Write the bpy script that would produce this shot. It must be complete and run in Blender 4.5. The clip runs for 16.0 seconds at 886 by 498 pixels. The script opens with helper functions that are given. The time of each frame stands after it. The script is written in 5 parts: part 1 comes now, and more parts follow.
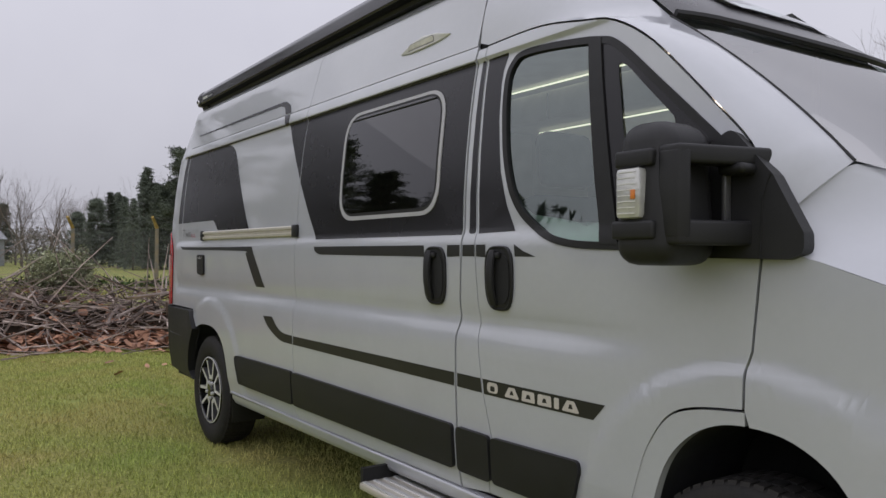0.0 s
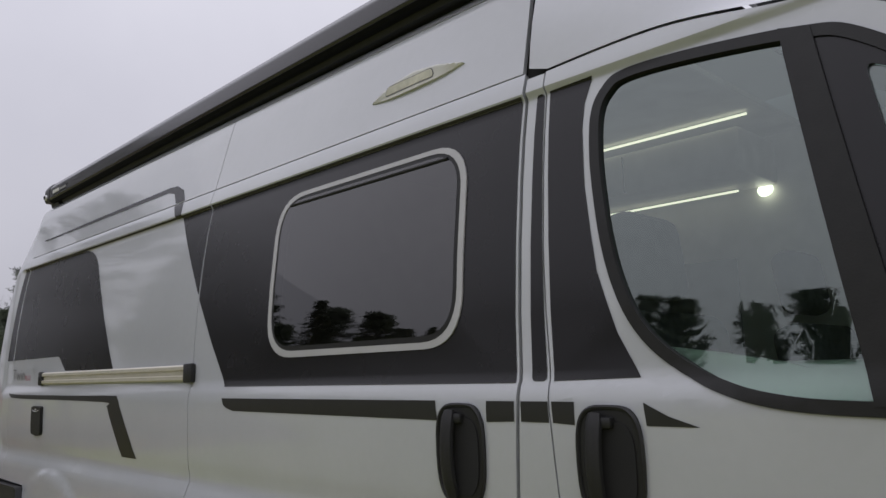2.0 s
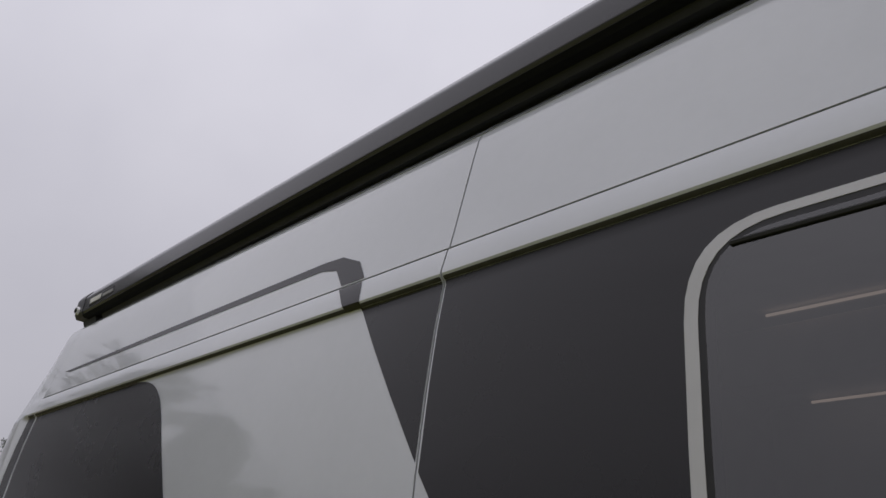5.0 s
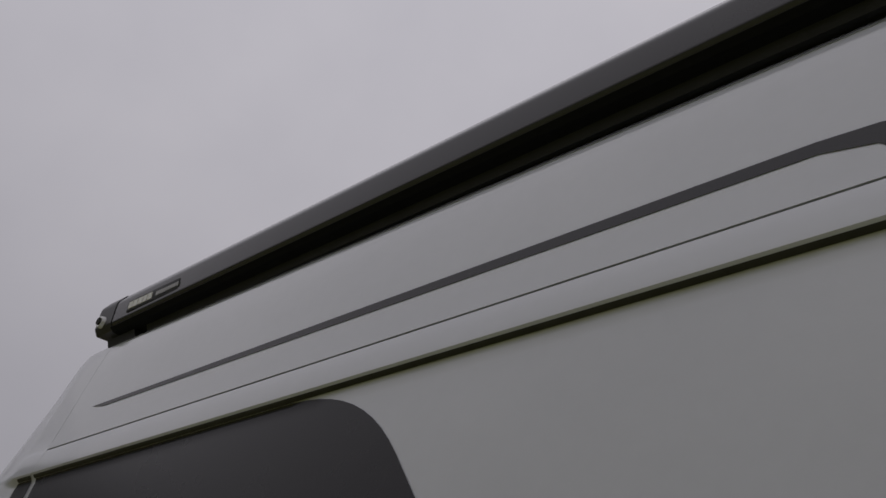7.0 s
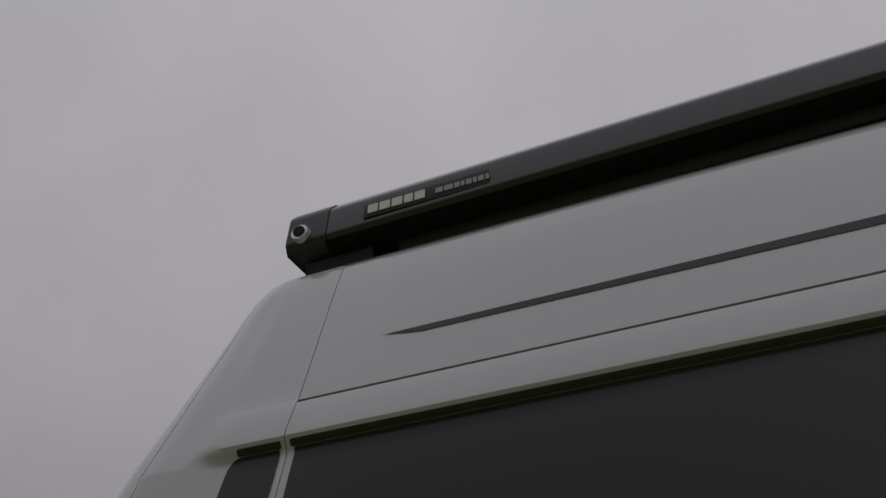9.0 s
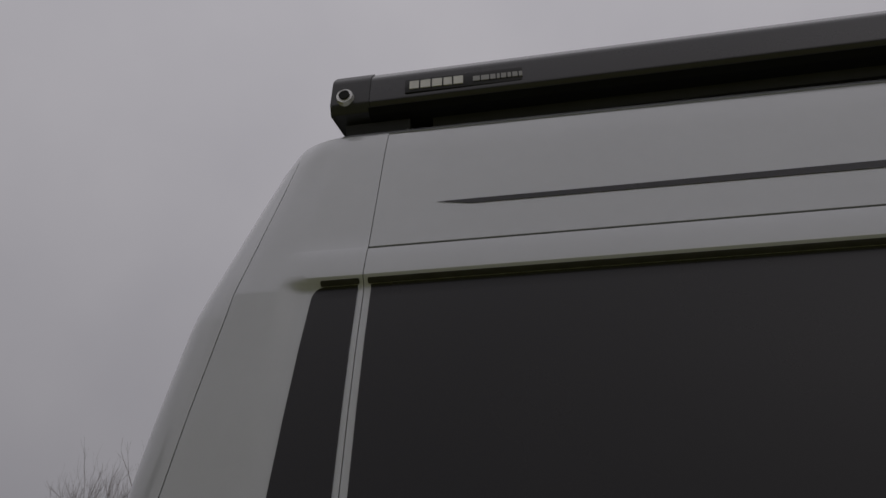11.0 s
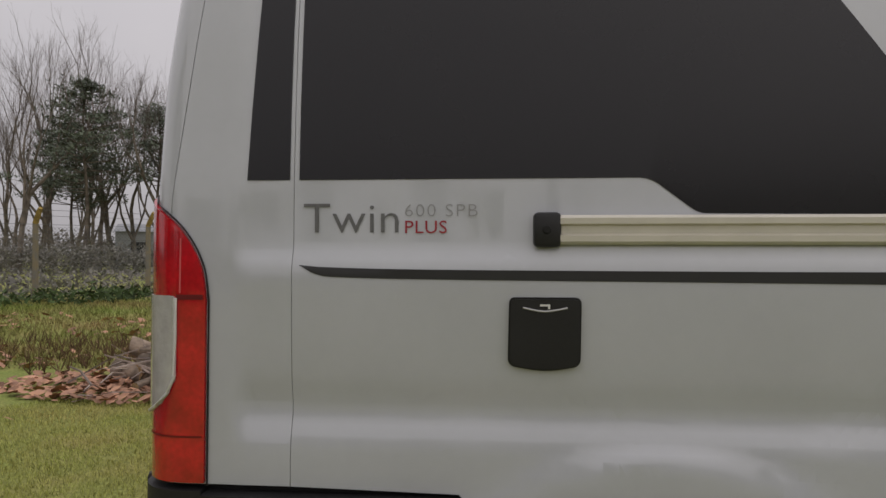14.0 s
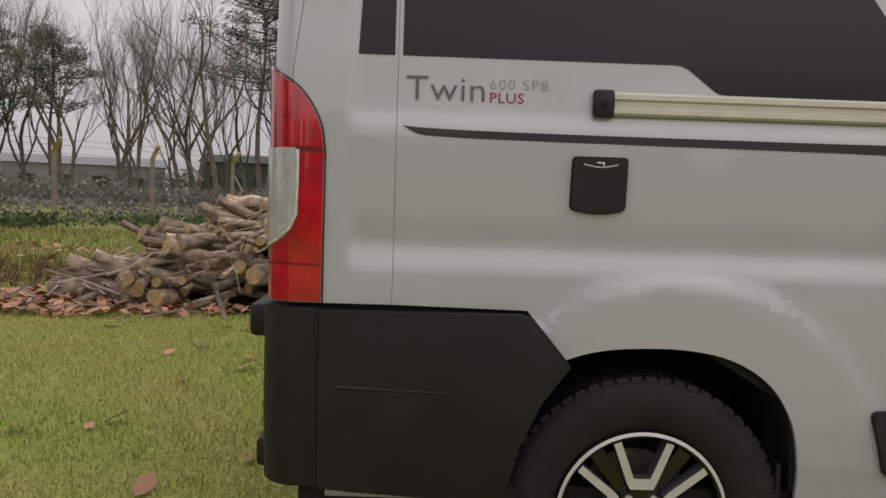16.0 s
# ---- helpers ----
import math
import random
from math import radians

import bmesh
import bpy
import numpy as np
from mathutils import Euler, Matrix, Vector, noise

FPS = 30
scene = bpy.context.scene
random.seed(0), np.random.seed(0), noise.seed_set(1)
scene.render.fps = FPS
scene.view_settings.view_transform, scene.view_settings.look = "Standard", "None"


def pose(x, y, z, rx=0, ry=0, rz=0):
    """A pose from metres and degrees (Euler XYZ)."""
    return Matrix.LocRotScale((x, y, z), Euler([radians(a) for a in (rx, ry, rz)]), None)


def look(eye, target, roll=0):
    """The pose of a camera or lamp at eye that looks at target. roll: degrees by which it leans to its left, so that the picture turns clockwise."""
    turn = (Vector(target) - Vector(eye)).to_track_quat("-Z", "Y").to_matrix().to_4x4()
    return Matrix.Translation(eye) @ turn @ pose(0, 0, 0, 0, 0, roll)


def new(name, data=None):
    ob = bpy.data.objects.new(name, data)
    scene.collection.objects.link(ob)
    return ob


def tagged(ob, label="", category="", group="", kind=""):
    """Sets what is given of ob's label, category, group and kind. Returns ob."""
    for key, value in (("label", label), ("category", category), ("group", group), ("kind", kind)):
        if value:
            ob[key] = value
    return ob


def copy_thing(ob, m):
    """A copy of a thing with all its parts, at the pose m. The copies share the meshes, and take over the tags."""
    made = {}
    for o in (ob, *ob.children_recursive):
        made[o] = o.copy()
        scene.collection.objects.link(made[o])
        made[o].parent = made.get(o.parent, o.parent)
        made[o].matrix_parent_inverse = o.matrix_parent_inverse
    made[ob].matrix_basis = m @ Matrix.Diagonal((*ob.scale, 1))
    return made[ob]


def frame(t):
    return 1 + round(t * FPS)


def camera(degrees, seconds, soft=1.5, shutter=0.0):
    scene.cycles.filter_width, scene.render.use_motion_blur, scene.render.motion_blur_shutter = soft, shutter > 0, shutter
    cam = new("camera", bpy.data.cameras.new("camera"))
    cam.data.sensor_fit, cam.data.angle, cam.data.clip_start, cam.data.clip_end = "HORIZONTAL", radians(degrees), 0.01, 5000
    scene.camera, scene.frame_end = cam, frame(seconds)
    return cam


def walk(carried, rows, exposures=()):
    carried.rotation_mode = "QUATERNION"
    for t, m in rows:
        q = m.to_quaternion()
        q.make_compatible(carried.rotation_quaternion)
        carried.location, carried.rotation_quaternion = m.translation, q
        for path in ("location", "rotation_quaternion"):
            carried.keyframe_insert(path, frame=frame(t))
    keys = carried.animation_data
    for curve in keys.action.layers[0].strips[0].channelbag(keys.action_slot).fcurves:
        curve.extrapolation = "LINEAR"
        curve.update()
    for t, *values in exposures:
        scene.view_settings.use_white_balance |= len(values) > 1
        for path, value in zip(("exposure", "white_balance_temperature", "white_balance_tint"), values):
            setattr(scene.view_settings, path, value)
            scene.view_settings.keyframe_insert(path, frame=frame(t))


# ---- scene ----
cam = camera(59.9, 16.0)
PATH = [
    (0, (5.145, -1.683, 1.28), (3.507, -0.536, 1.295), 0.3),
    (0.5, (4.794, -1.607, 1.314), (3.235, -0.36, 1.426), -0.7),
    (1, (4.5, -1.479, 1.341), (2.997, -0.175, 1.55), -1.2),
    (1.5, (4.221, -1.343, 1.341), (2.762, -0.006, 1.631), -0.6),
    (2, (3.927, -1.265, 1.377), (2.524, 0.123, 1.698), -1.4),
    (2.5, (3.695, -1.166, 1.359), (2.304, 0.223, 1.729), -1.0),
    (3, (3.474, -1.052, 1.367), (2.073, 0.31, 1.788), -0.4),
    (3.5, (3.2, -0.982, 1.406), (1.817, 0.376, 1.9), 0.4),
    (4, (2.933, -0.942, 1.443), (1.553, 0.381, 2.031), 0.5),
    (4.5, (2.622, -0.86, 1.471), (1.257, 0.417, 2.184), 1.3),
    (5, (2.309, -0.827, 1.492), (0.993, 0.444, 2.299), 2.3),
    (5.2, (2.17, -0.821, 1.5), (0.914, 0.483, 2.349), 2.3),
    (7.5, (0.757, -0.648, 1.555), (-0.249, 0.632, 2.717), 2.8),
    (8, (0.419, -0.604, 1.567), (-0.437, 0.658, 2.861), 2.6),
    (8.2, (0.244, -0.602, 1.573), (-0.494, 0.677, 2.922), 1.8),
    (10.3, (-0.397, -0.67, 1.554), (-0.768, 0.86, 2.788), 1.0),
    (10.5, (-0.394, -0.71, 1.533), (-0.739, 0.868, 2.711), 2.0),
    (11, (-0.397, -0.846, 1.473), (-0.691, 0.831, 2.521), 0.6),
    (11.5, (-0.374, -0.926, 1.424), (-0.634, 0.826, 2.354), -0.1),
    (12, (-0.356, -1.017, 1.383), (-0.591, 0.811, 2.158), -1.0),
    (12.5, (-0.346, -1.176, 1.379), (-0.526, 0.745, 1.906), -1.1),
    (13, (-0.347, -1.28, 1.335), (-0.456, 0.68, 1.718), -0.3),
    (13.5, (-0.249, -1.387, 1.365), (-0.468, 0.594, 1.526), -0.0),
    (14, (-0.223, -1.498, 1.354), (-0.415, 0.492, 1.368), 0.1),
    (14.5, (-0.31, -1.681, 1.33), (-0.386, 0.316, 1.259), 0.5),
    (15, (-0.359, -1.81, 1.243), (-0.442, 0.187, 1.188), 0.8),
    (15.5, (-0.388, -1.911, 1.204), (-0.47, 0.085, 1.108), 1.1),
    (16, (-0.606, -1.888, 1.152), (-0.545, 0.107, 1.027), 1.8),
]
# seconds, stops, white balance
EXPOSURES = [(0, 0.08, 6150, 18), (1.5, 0.0, 6150, 18), (3.5, -0.12, 6200, 18), (5.2, -0.32, 6250, 18), (7.4, -1.0, 6400, 18), (10.3, -1.23, 6450, 17), (11.0, -1.18, 6450, 17), (12.0, -0.88, 6500, 16), (12.5, -0.6, 6550, 16),
             (13.2, -0.22, 6600, 16), (14.5, -0.15, 6650, 17), (15.0, -0.13, 6700, 17), (16, 0.1, 6800, 17)]
walk(cam, [(t, look(eye, target, roll)) for t, eye, target, roll in PATH], EXPOSURES)

# ---- sky and light: overcast winter day ----
world = bpy.data.worlds.new("overcast_sky")
scene.world = world
world.use_nodes = True
wn, wl = world.node_tree.nodes, world.node_tree.links
wn.clear()
w_out = wn.new("ShaderNodeOutputWorld")
w_bg = wn.new("ShaderNodeBackground")
w_sky = wn.new("ShaderNodeTexSky")
w_sky.sky_type = "NISHITA"
w_sky.sun_disc = False
w_sky.sun_elevation = radians(38)
w_sky.sun_rotation = radians(150)
w_sky.air_density, w_sky.dust_density = 1.0, 4.0
w_hsv = wn.new("ShaderNodeHueSaturation")
w_hsv.inputs["Saturation"].default_value = 0.25
w_hsv.inputs["Value"].default_value = 0.9
w_tc = wn.new("ShaderNodeTexCoord")
w_noise = wn.new("ShaderNodeTexNoise")
w_noise.inputs["Scale"].default_value = 2.2
w_noise.inputs["Detail"].default_value = 5
w_ramp = wn.new("ShaderNodeValToRGB")
w_ramp.color_ramp.elements[0].position, w_ramp.color_ramp.elements[0].color = 0.3, (4.53, 4.57, 4.74, 1)
w_ramp.color_ramp.elements[1].position, w_ramp.color_ramp.elements[1].color = 0.7, (5.4, 5.42, 5.5, 1)
# an overcast sky is up to three times as bright overhead as at the horizon
w_sep = wn.new("ShaderNodeSeparateXYZ")
w_up = wn.new("ShaderNodeMapRange")
w_up.inputs["From Min"].default_value, w_up.inputs["From Max"].default_value = 0.0, 1.0
w_up.inputs["To Min"].default_value, w_up.inputs["To Max"].default_value = 0.92, 2.3
w_mul = wn.new("ShaderNodeMix")
w_mul.data_type, w_mul.blend_type = "RGBA", "MULTIPLY"
w_mul.inputs["Factor"].default_value = 1.0
w_mix = wn.new("ShaderNodeMix")
w_mix.data_type = "RGBA"
w_mix.inputs["Factor"].default_value = 0.88
wl.new(w_tc.outputs["Generated"], w_noise.inputs["Vector"])
wl.new(w_tc.outputs["Generated"], w_sep.inputs["Vector"])
wl.new(w_sep.outputs["Z"], w_up.inputs["Value"])
wl.new(w_noise.outputs["Fac"], w_ramp.inputs["Fac"])
wl.new(w_ramp.outputs["Color"], w_mul.inputs[6])
wl.new(w_up.outputs["Result"], w_mul.inputs[7])
wl.new(w_sky.outputs["Color"], w_hsv.inputs["Color"])
wl.new(w_hsv.outputs["Color"], w_mix.inputs[6])
wl.new(w_mul.outputs[2], w_mix.inputs[7])
wl.new(w_mix.outputs[2], w_bg.inputs["Color"])
w_bg.inputs["Strength"].default_value = 0.1
wl.new(w_bg.outputs["Background"], w_out.inputs["Surface"])

sun = new("sun", bpy.data.lights.new("sun", "SUN"))
sun.data.energy, sun.data.angle, sun.data.color = 0.5, radians(150), (1.0, 0.98, 0.95)
sun.matrix_world = look((6, -14, 18), (0, 0, 0))


# ---- materials ----
def mat(name, base, rough=0.5, metal=0.0, vary=0.0, scale=20.0, bump=0.0, bscale=200.0, coat=0.0, spec=0.5, second=None, rvary=0.0, fine=None, island=0.0, obj=0.0):
    m = bpy.data.materials.new(name)
    m.use_nodes = True
    n, l = m.node_tree.nodes, m.node_tree.links
    p = n["Principled BSDF"]
    p.inputs["Base Color"].default_value = (*base, 1)
    p.inputs["Roughness"].default_value = rough
    p.inputs["Metallic"].default_value = metal
    p.inputs["Specular IOR Level"].default_value = spec
    p.inputs["Coat Weight"].default_value = coat
    p.inputs["Coat Roughness"].default_value = 0.04
    tc = n.new("ShaderNodeTexCoord")
    col = None
    if vary or second:
        a = n.new("ShaderNodeTexNoise")
        a.inputs["Scale"].default_value, a.inputs["Detail"].default_value = scale, 6
        l.new(tc.outputs["Object"], a.inputs["Vector"])
        r = n.new("ShaderNodeValToRGB")
        lo = second or tuple(c * (1 - vary) for c in base)
        hi = base if second else tuple(min(1, c * (1 + vary)) for c in base)
        r.color_ramp.elements[0].position, r.color_ramp.elements[0].color = 0.34, (*lo, 1)
        r.color_ramp.elements[1].position, r.color_ramp.elements[1].color = 0.66, (*hi, 1)
        l.new(a.outputs["Fac"], r.inputs["Fac"])
        col = r.outputs["Color"]
        if fine:
            b = n.new("ShaderNodeTexNoise")
            b.inputs["Scale"].default_value, b.inputs["Detail"].default_value = fine[0], 4
            l.new(tc.outputs["Object"], b.inputs["Vector"])
            mr = n.new("ShaderNodeMapRange")
            mr.inputs["From Min"].default_value, mr.inputs["From Max"].default_value = 0.3, 0.7
            mr.inputs["To Min"].default_value, mr.inputs["To Max"].default_value = 1 - fine[1], 1 + fine[1]
            l.new(b.outputs["Fac"], mr.inputs["Value"])
            mx = n.new("ShaderNodeMix")
            mx.data_type, mx.blend_type = "RGBA", "MULTIPLY"
            mx.inputs["Factor"].default_value = 1
            l.new(col, mx.inputs[6])
            l.new(mr.outputs["Result"], mx.inputs[7])
            col = mx.outputs[2]
        if rvary:
            rr = n.new("ShaderNodeMapRange")
            rr.inputs["To Min"].default_value, rr.inputs["To Max"].default_value = rough - rvary, rough + rvary
            l.new(a.outputs["Fac"], rr.inputs["Value"])
            l.new(rr.outputs["Result"], p.inputs["Roughness"])
    if island or obj:
        src = n.new("ShaderNodeNewGeometry").outputs["Random Per Island"] if island else n.new("ShaderNodeObjectInfo").outputs["Random"]
        amt = island or obj
        mr2 = n.new("ShaderNodeMapRange")
        mr2.inputs["To Min"].default_value, mr2.inputs["To Max"].default_value = 1 - amt, 1 + amt
        l.new(src, mr2.inputs["Value"])
        mx2 = n.new("ShaderNodeMix")
        mx2.data_type, mx2.blend_type = "RGBA", "MULTIPLY"
        mx2.inputs["Factor"].default_value = 1
        if col:
            l.new(col, mx2.inputs[6])
        else:
            mx2.inputs[6].default_value = (*base, 1)
        l.new(mr2.outputs["Result"], mx2.inputs[7])
        col = mx2.outputs[2]
    if col:
        l.new(col, p.inputs["Base Color"])
    if bump:
        c = n.new("ShaderNodeTexNoise")
        c.inputs["Scale"].default_value, c.inputs["Detail"].default_value = bscale, 5
        l.new(tc.outputs["Object"], c.inputs["Vector"])
        bn = n.new("ShaderNodeBump")
        bn.inputs["Strength"].default_value, bn.inputs["Distance"].default_value = bump, 0.01
        l.new(c.outputs["Fac"], bn.inputs["Height"])
        l.new(bn.outputs["Normal"], p.inputs["Normal"])
    return m


def glass(name, tint, gloss=0.02, ior=1.5, sheen=(1, 1, 1)):
    m = bpy.data.materials.new(name)
    m.use_nodes = True
    n, l = m.node_tree.nodes, m.node_tree.links
    n.clear()
    o = n.new("ShaderNodeOutputMaterial")
    t = n.new("ShaderNodeBsdfTransparent")
    t.inputs["Color"].default_value = (*tint, 1)
    g = n.new("ShaderNodeBsdfGlossy")
    g.inputs["Roughness"].default_value = gloss
    g.inputs["Color"].default_value = (*sheen, 1)
    f = n.new("ShaderNodeFresnel")
    f.inputs["IOR"].default_value = ior
    x = n.new("ShaderNodeMixShader")
    l.new(f.outputs["Fac"], x.inputs["Fac"])
    l.new(t.outputs["BSDF"], x.inputs[1])
    l.new(g.outputs["BSDF"], x.inputs[2])
    l.new(x.outputs["Shader"], o.inputs["Surface"])
    return m


def glow(name, colour, strength):
    m = bpy.data.materials.new(name)
    m.use_nodes = True
    p = m.node_tree.nodes["Principled BSDF"]
    p.inputs["Base Color"].default_value = (0.8, 0.8, 0.8, 1)
    p.inputs["Emission Color"].default_value = (*colour, 1)
    p.inputs["Emission Strength"].default_value = strength
    return m


PAINT = mat("grey_paint", (0.424, 0.438, 0.466), 0.33, 0, 0.03, 3.0, 0.012, 260, coat=1.0, fine=(40, 0.012))
VINYL = mat("anthracite_vinyl", (0.0062, 0.0056, 0.0066), 0.27, 0, 0.08, 6, 0.004, 500, rvary=0.02, spec=0.39, fine=(300, 0.05))
VINYL_SOLID = mat("black_vinyl", (0.014, 0.014, 0.014), 0.4, 0, 0.1, 20, 0.01, 300)
PLASTIC = mat("textured_black_plastic", (0.014, 0.014, 0.0145), 0.5, 0, 0.15, 9, 0.10, 900, rvary=0.05, fine=(200, 0.1), spec=0.35)
RUBBER = mat("black_rubber", (0.011, 0.011, 0.011), 0.5, 0, 0.15, 30, 0.05, 300, spec=0.35)
TYRE = mat("tyre_rubber", (0.013, 0.013, 0.013), 0.7, 0, 0.35, 14, 0.12, 240, fine=(120, 0.2), second=(0.02, 0.018, 0.016), spec=0.3)
# dark olive that stands for the shade under the drip ledge
CREASE_SHADE = mat("dark_crease_shade", (0.03, 0.029, 0.022), 0.6, 0, 0.2, 30, spec=0.25)
LEAD_RAIL = mat("matt_black_lead_rail", (0.008, 0.008, 0.0085), 0.7, 0, 0.1, 30, spec=0.08)
GAP = mat("dark_underbody", (0.01, 0.01, 0.01), 0.9, 0, 0.2, 8)
LINER = mat("wheel_arch_liner_felt", (0.018, 0.019, 0.02), 0.85, 0, 0.3, 14, 0.2, 400)
ALU = mat("anodised_aluminium", (0.6, 0.57, 0.49), 0.36, 0.4, 0.05, 12, 0.01, 300)
ALU_BRIGHT = mat("machined_aluminium", (0.70, 0.70, 0.70), 0.34, 0.45, 0.05, 30)
ALU_GREY = mat("grey_lacquered_alloy", (0.16, 0.16, 0.165), 0.35, 0.6, 0.08, 20)
BLACK_GLOSS = mat("gloss_black_alloy", (0.008, 0.008, 0.008), 0.2, 0, coat=0.6)
AWNING = mat("anthracite_aluminium_case", (0.022, 0.021, 0.024), 0.24, 0.0, 0.06, 5, 0.006, 300, spec=0.4, coat=0.3, fine=(150, 0.04))
AWNING_CAP = mat("black_awning_plastic", (0.02, 0.02, 0.021), 0.4, 0, 0.1, 30, 0.05, 400)
WHITE_MARK = mat("silver_grey_print", (0.62, 0.62, 0.6), 0.45, 0, 0.04, 60)
SAND_MARK = mat("pale_sand_print", (0.5, 0.47, 0.42), 0.5, 0, 0.04, 60)
GREY_MARK = mat("dark_grey_print", (0.14, 0.14, 0.145), 0.35, 0.2, 0.1, 80)
PALE_MARK = mat("pale_grey_print", (0.29, 0.29, 0.295), 0.4, 0.0, 0.05, 80)
RED_MARK = mat("red_print", (0.32, 0.02, 0.03), 0.4, 0, 0.05, 80)
WIN_TRIM = mat("silver_window_trim", (0.40, 0.40, 0.405), 0.38, 0.0, 0.04, 12)
LAMP_CREAM = mat("cream_lamp_lens", (0.5, 0.49, 0.38), 0.25, 0, 0.12, 40, coat=0.5)
LAMP_SHELL = mat("pale_lamp_shell", (0.56, 0.56, 0.52), 0.3, 0, 0.04, 30, coat=0.4)
RED_LENS = mat("red_lamp_lens", (0.42, 0.006, 0.012), 0.12, 0, 0.25, 16, 0.05, 60, coat=1.0, fine=(90, 0.15))
CLEAR_LENS = mat("clear_lamp_lens", (0.5, 0.5, 0.48), 0.15, 0.25, 0.12, 30, 0.15, 80, coat=1.0)
ORANGE = mat("amber_reflector", (0.65, 0.2, 0.03), 0.3, 0, 0.2, 60)
CAB_GLASS = glass("green_tinted_cab_glass", (0.70, 0.93, 0.82), 0.01, 2.35, (0.9, 1.0, 0.96))
DARK_GLASS = glass("dark_acrylic_window", (0.10, 0.096, 0.10), 0.008, 1.8)
WINDSCREEN = glass("windscreen_glass", (0.62, 0.72, 0.68), 0.01, 4.2)
INT_WALL = mat("pale_interior_lining", (0.62, 0.6, 0.56), 0.7, 0, 0.08, 6, 0.05, 200)
INT_CAB = mat("grey_beige_cabinet_front", (0.45, 0.42, 0.38), 0.45, 0, 0.1, 8)
DOOR_CARD = mat("pale_door_lining", (0.68, 0.74, 0.68), 0.6, 0, 0.06, 10)
SEAT = mat("grey_seat_fabric", (0.07, 0.072, 0.076), 0.9, 0, 0.2, 30, 0.2, 500)
LED = glow("warm_led_strip", (1.0, 0.82, 0.6), 1.3)
SPOT = glow("warm_spot", (1.0, 0.85, 0.65), 2.8)
GRASS_SOIL = mat("mown_winter_turf", (0.205, 0.252, 0.06), 0.95, 0, 0, 1.1, 0.5, 60, second=(0.28, 0.25, 0.085), fine=(38, 0.4), spec=0.2)
DRY_GRASS = mat("dull_rough_grass", (0.21, 0.27, 0.065), 0.8, 0, 0, 0.5, second=(0.28, 0.21, 0.095), island=0.5, spec=0.2)
GRASS = mat("grass_blades", (0.31, 0.385, 0.09), 0.7, 0, 0, 0.9, second=(0.42, 0.37, 0.13), island=0.45, spec=0.25)
LEAF = mat("fallen_brown_leaves", (0.46, 0.25, 0.15), 0.8, 0, 0, 14, second=(0.35, 0.2, 0.14), island=0.5, spec=0.2)
TWIG = mat("weathered_branches", (0.33, 0.27, 0.235), 0.9, 0, 0.3, 5, 0.3, 120, island=0.55, spec=0.2)
BARK = mat("grey_brown_bark", (0.15, 0.125, 0.10), 0.95, 0, 0.35, 3, 0.6, 40, spec=0.2)
BARK_LOG = mat("cut_log_bark", (0.30, 0.235, 0.18), 0.95, 0, 0.5, 9, 0.8, 45, obj=0.55, spec=0.2)
WOOD_END = mat("sawn_log_end", (0.36, 0.25, 0.13), 0.85, 0, 0.25, 25, 0.2, 80, obj=0.25, spec=0.2)
NEEDLE = mat("pine_needles", (0.115, 0.135, 0.10), 0.8, 0, 0.3, 0.6, island=0.5, spec=0.2)
NEEDLE_PALE = mat("dry_conifer_needles", (0.29, 0.31, 0.2), 0.85, 0, 0.3, 3, island=0.5, spec=0.2)
TWIG_FAR = mat("bare_twigs", (0.16, 0.135, 0.115), 0.95, 0, 0.3, 2, spec=0.1)
# grey-brown lightened so that the colour carries the distance haze
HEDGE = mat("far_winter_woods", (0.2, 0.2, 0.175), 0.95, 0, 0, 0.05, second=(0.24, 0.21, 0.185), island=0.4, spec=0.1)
HERB = mat("low_green_weeds", (0.055, 0.085, 0.03), 0.8, 0, 0.3, 2, island=0.5, spec=0.2)
CONCRETE = mat("lichen_covered_concrete", (0.27, 0.22, 0.13), 0.95, 0, 0, 6, 0.4, 60, second=(0.2, 0.19, 0.16), spec=0.2)
POST_TOP = mat("yellow_lichen_concrete", (0.36, 0.25, 0.07), 0.95, 0, 0.3, 8, 0.4, 60)
WIRE = mat("galvanised_wire", (0.14, 0.15, 0.145), 0.6, 0.4, 0.1, 10)
SHED = mat("pale_sheet_cladding", (0.24, 0.25, 0.26), 0.6, 0, 0.1, 0.4)
SHED_DARK = mat("dark_green_cladding", (0.03, 0.04, 0.035), 0.7, 0, 0.2, 0.5)


# ---- building helpers ----
def part(name, bm, material, parent=None, label="", smooth=True, angle=35):
    me = bpy.data.meshes.new(name)
    bm.normal_update()
    bm.to_mesh(me)
    bm.free()
    mats = material if isinstance(material, (list, tuple)) else [material]
    for m in mats:
        me.materials.append(m)
    if smooth:
        me.polygons.foreach_set("use_smooth", [True] * len(me.polygons))
        me.set_sharp_from_angle(angle=radians(angle))
    ob = new(name, me)
    if parent:
        ob.parent = parent
    if label:
        ob["label"] = label
    return ob


def raw(name, verts, faces, material, parent=None, smooth=False):
    me = bpy.data.meshes.new(name)
    me.from_pydata([tuple(v) for v in verts], [], [tuple(f) for f in faces])
    me.materials.append(material)
    if smooth:
        me.polygons.foreach_set("use_smooth", [True] * len(me.polygons))
    ob = new(name, me)
    if parent:
        ob.parent = parent
    return ob


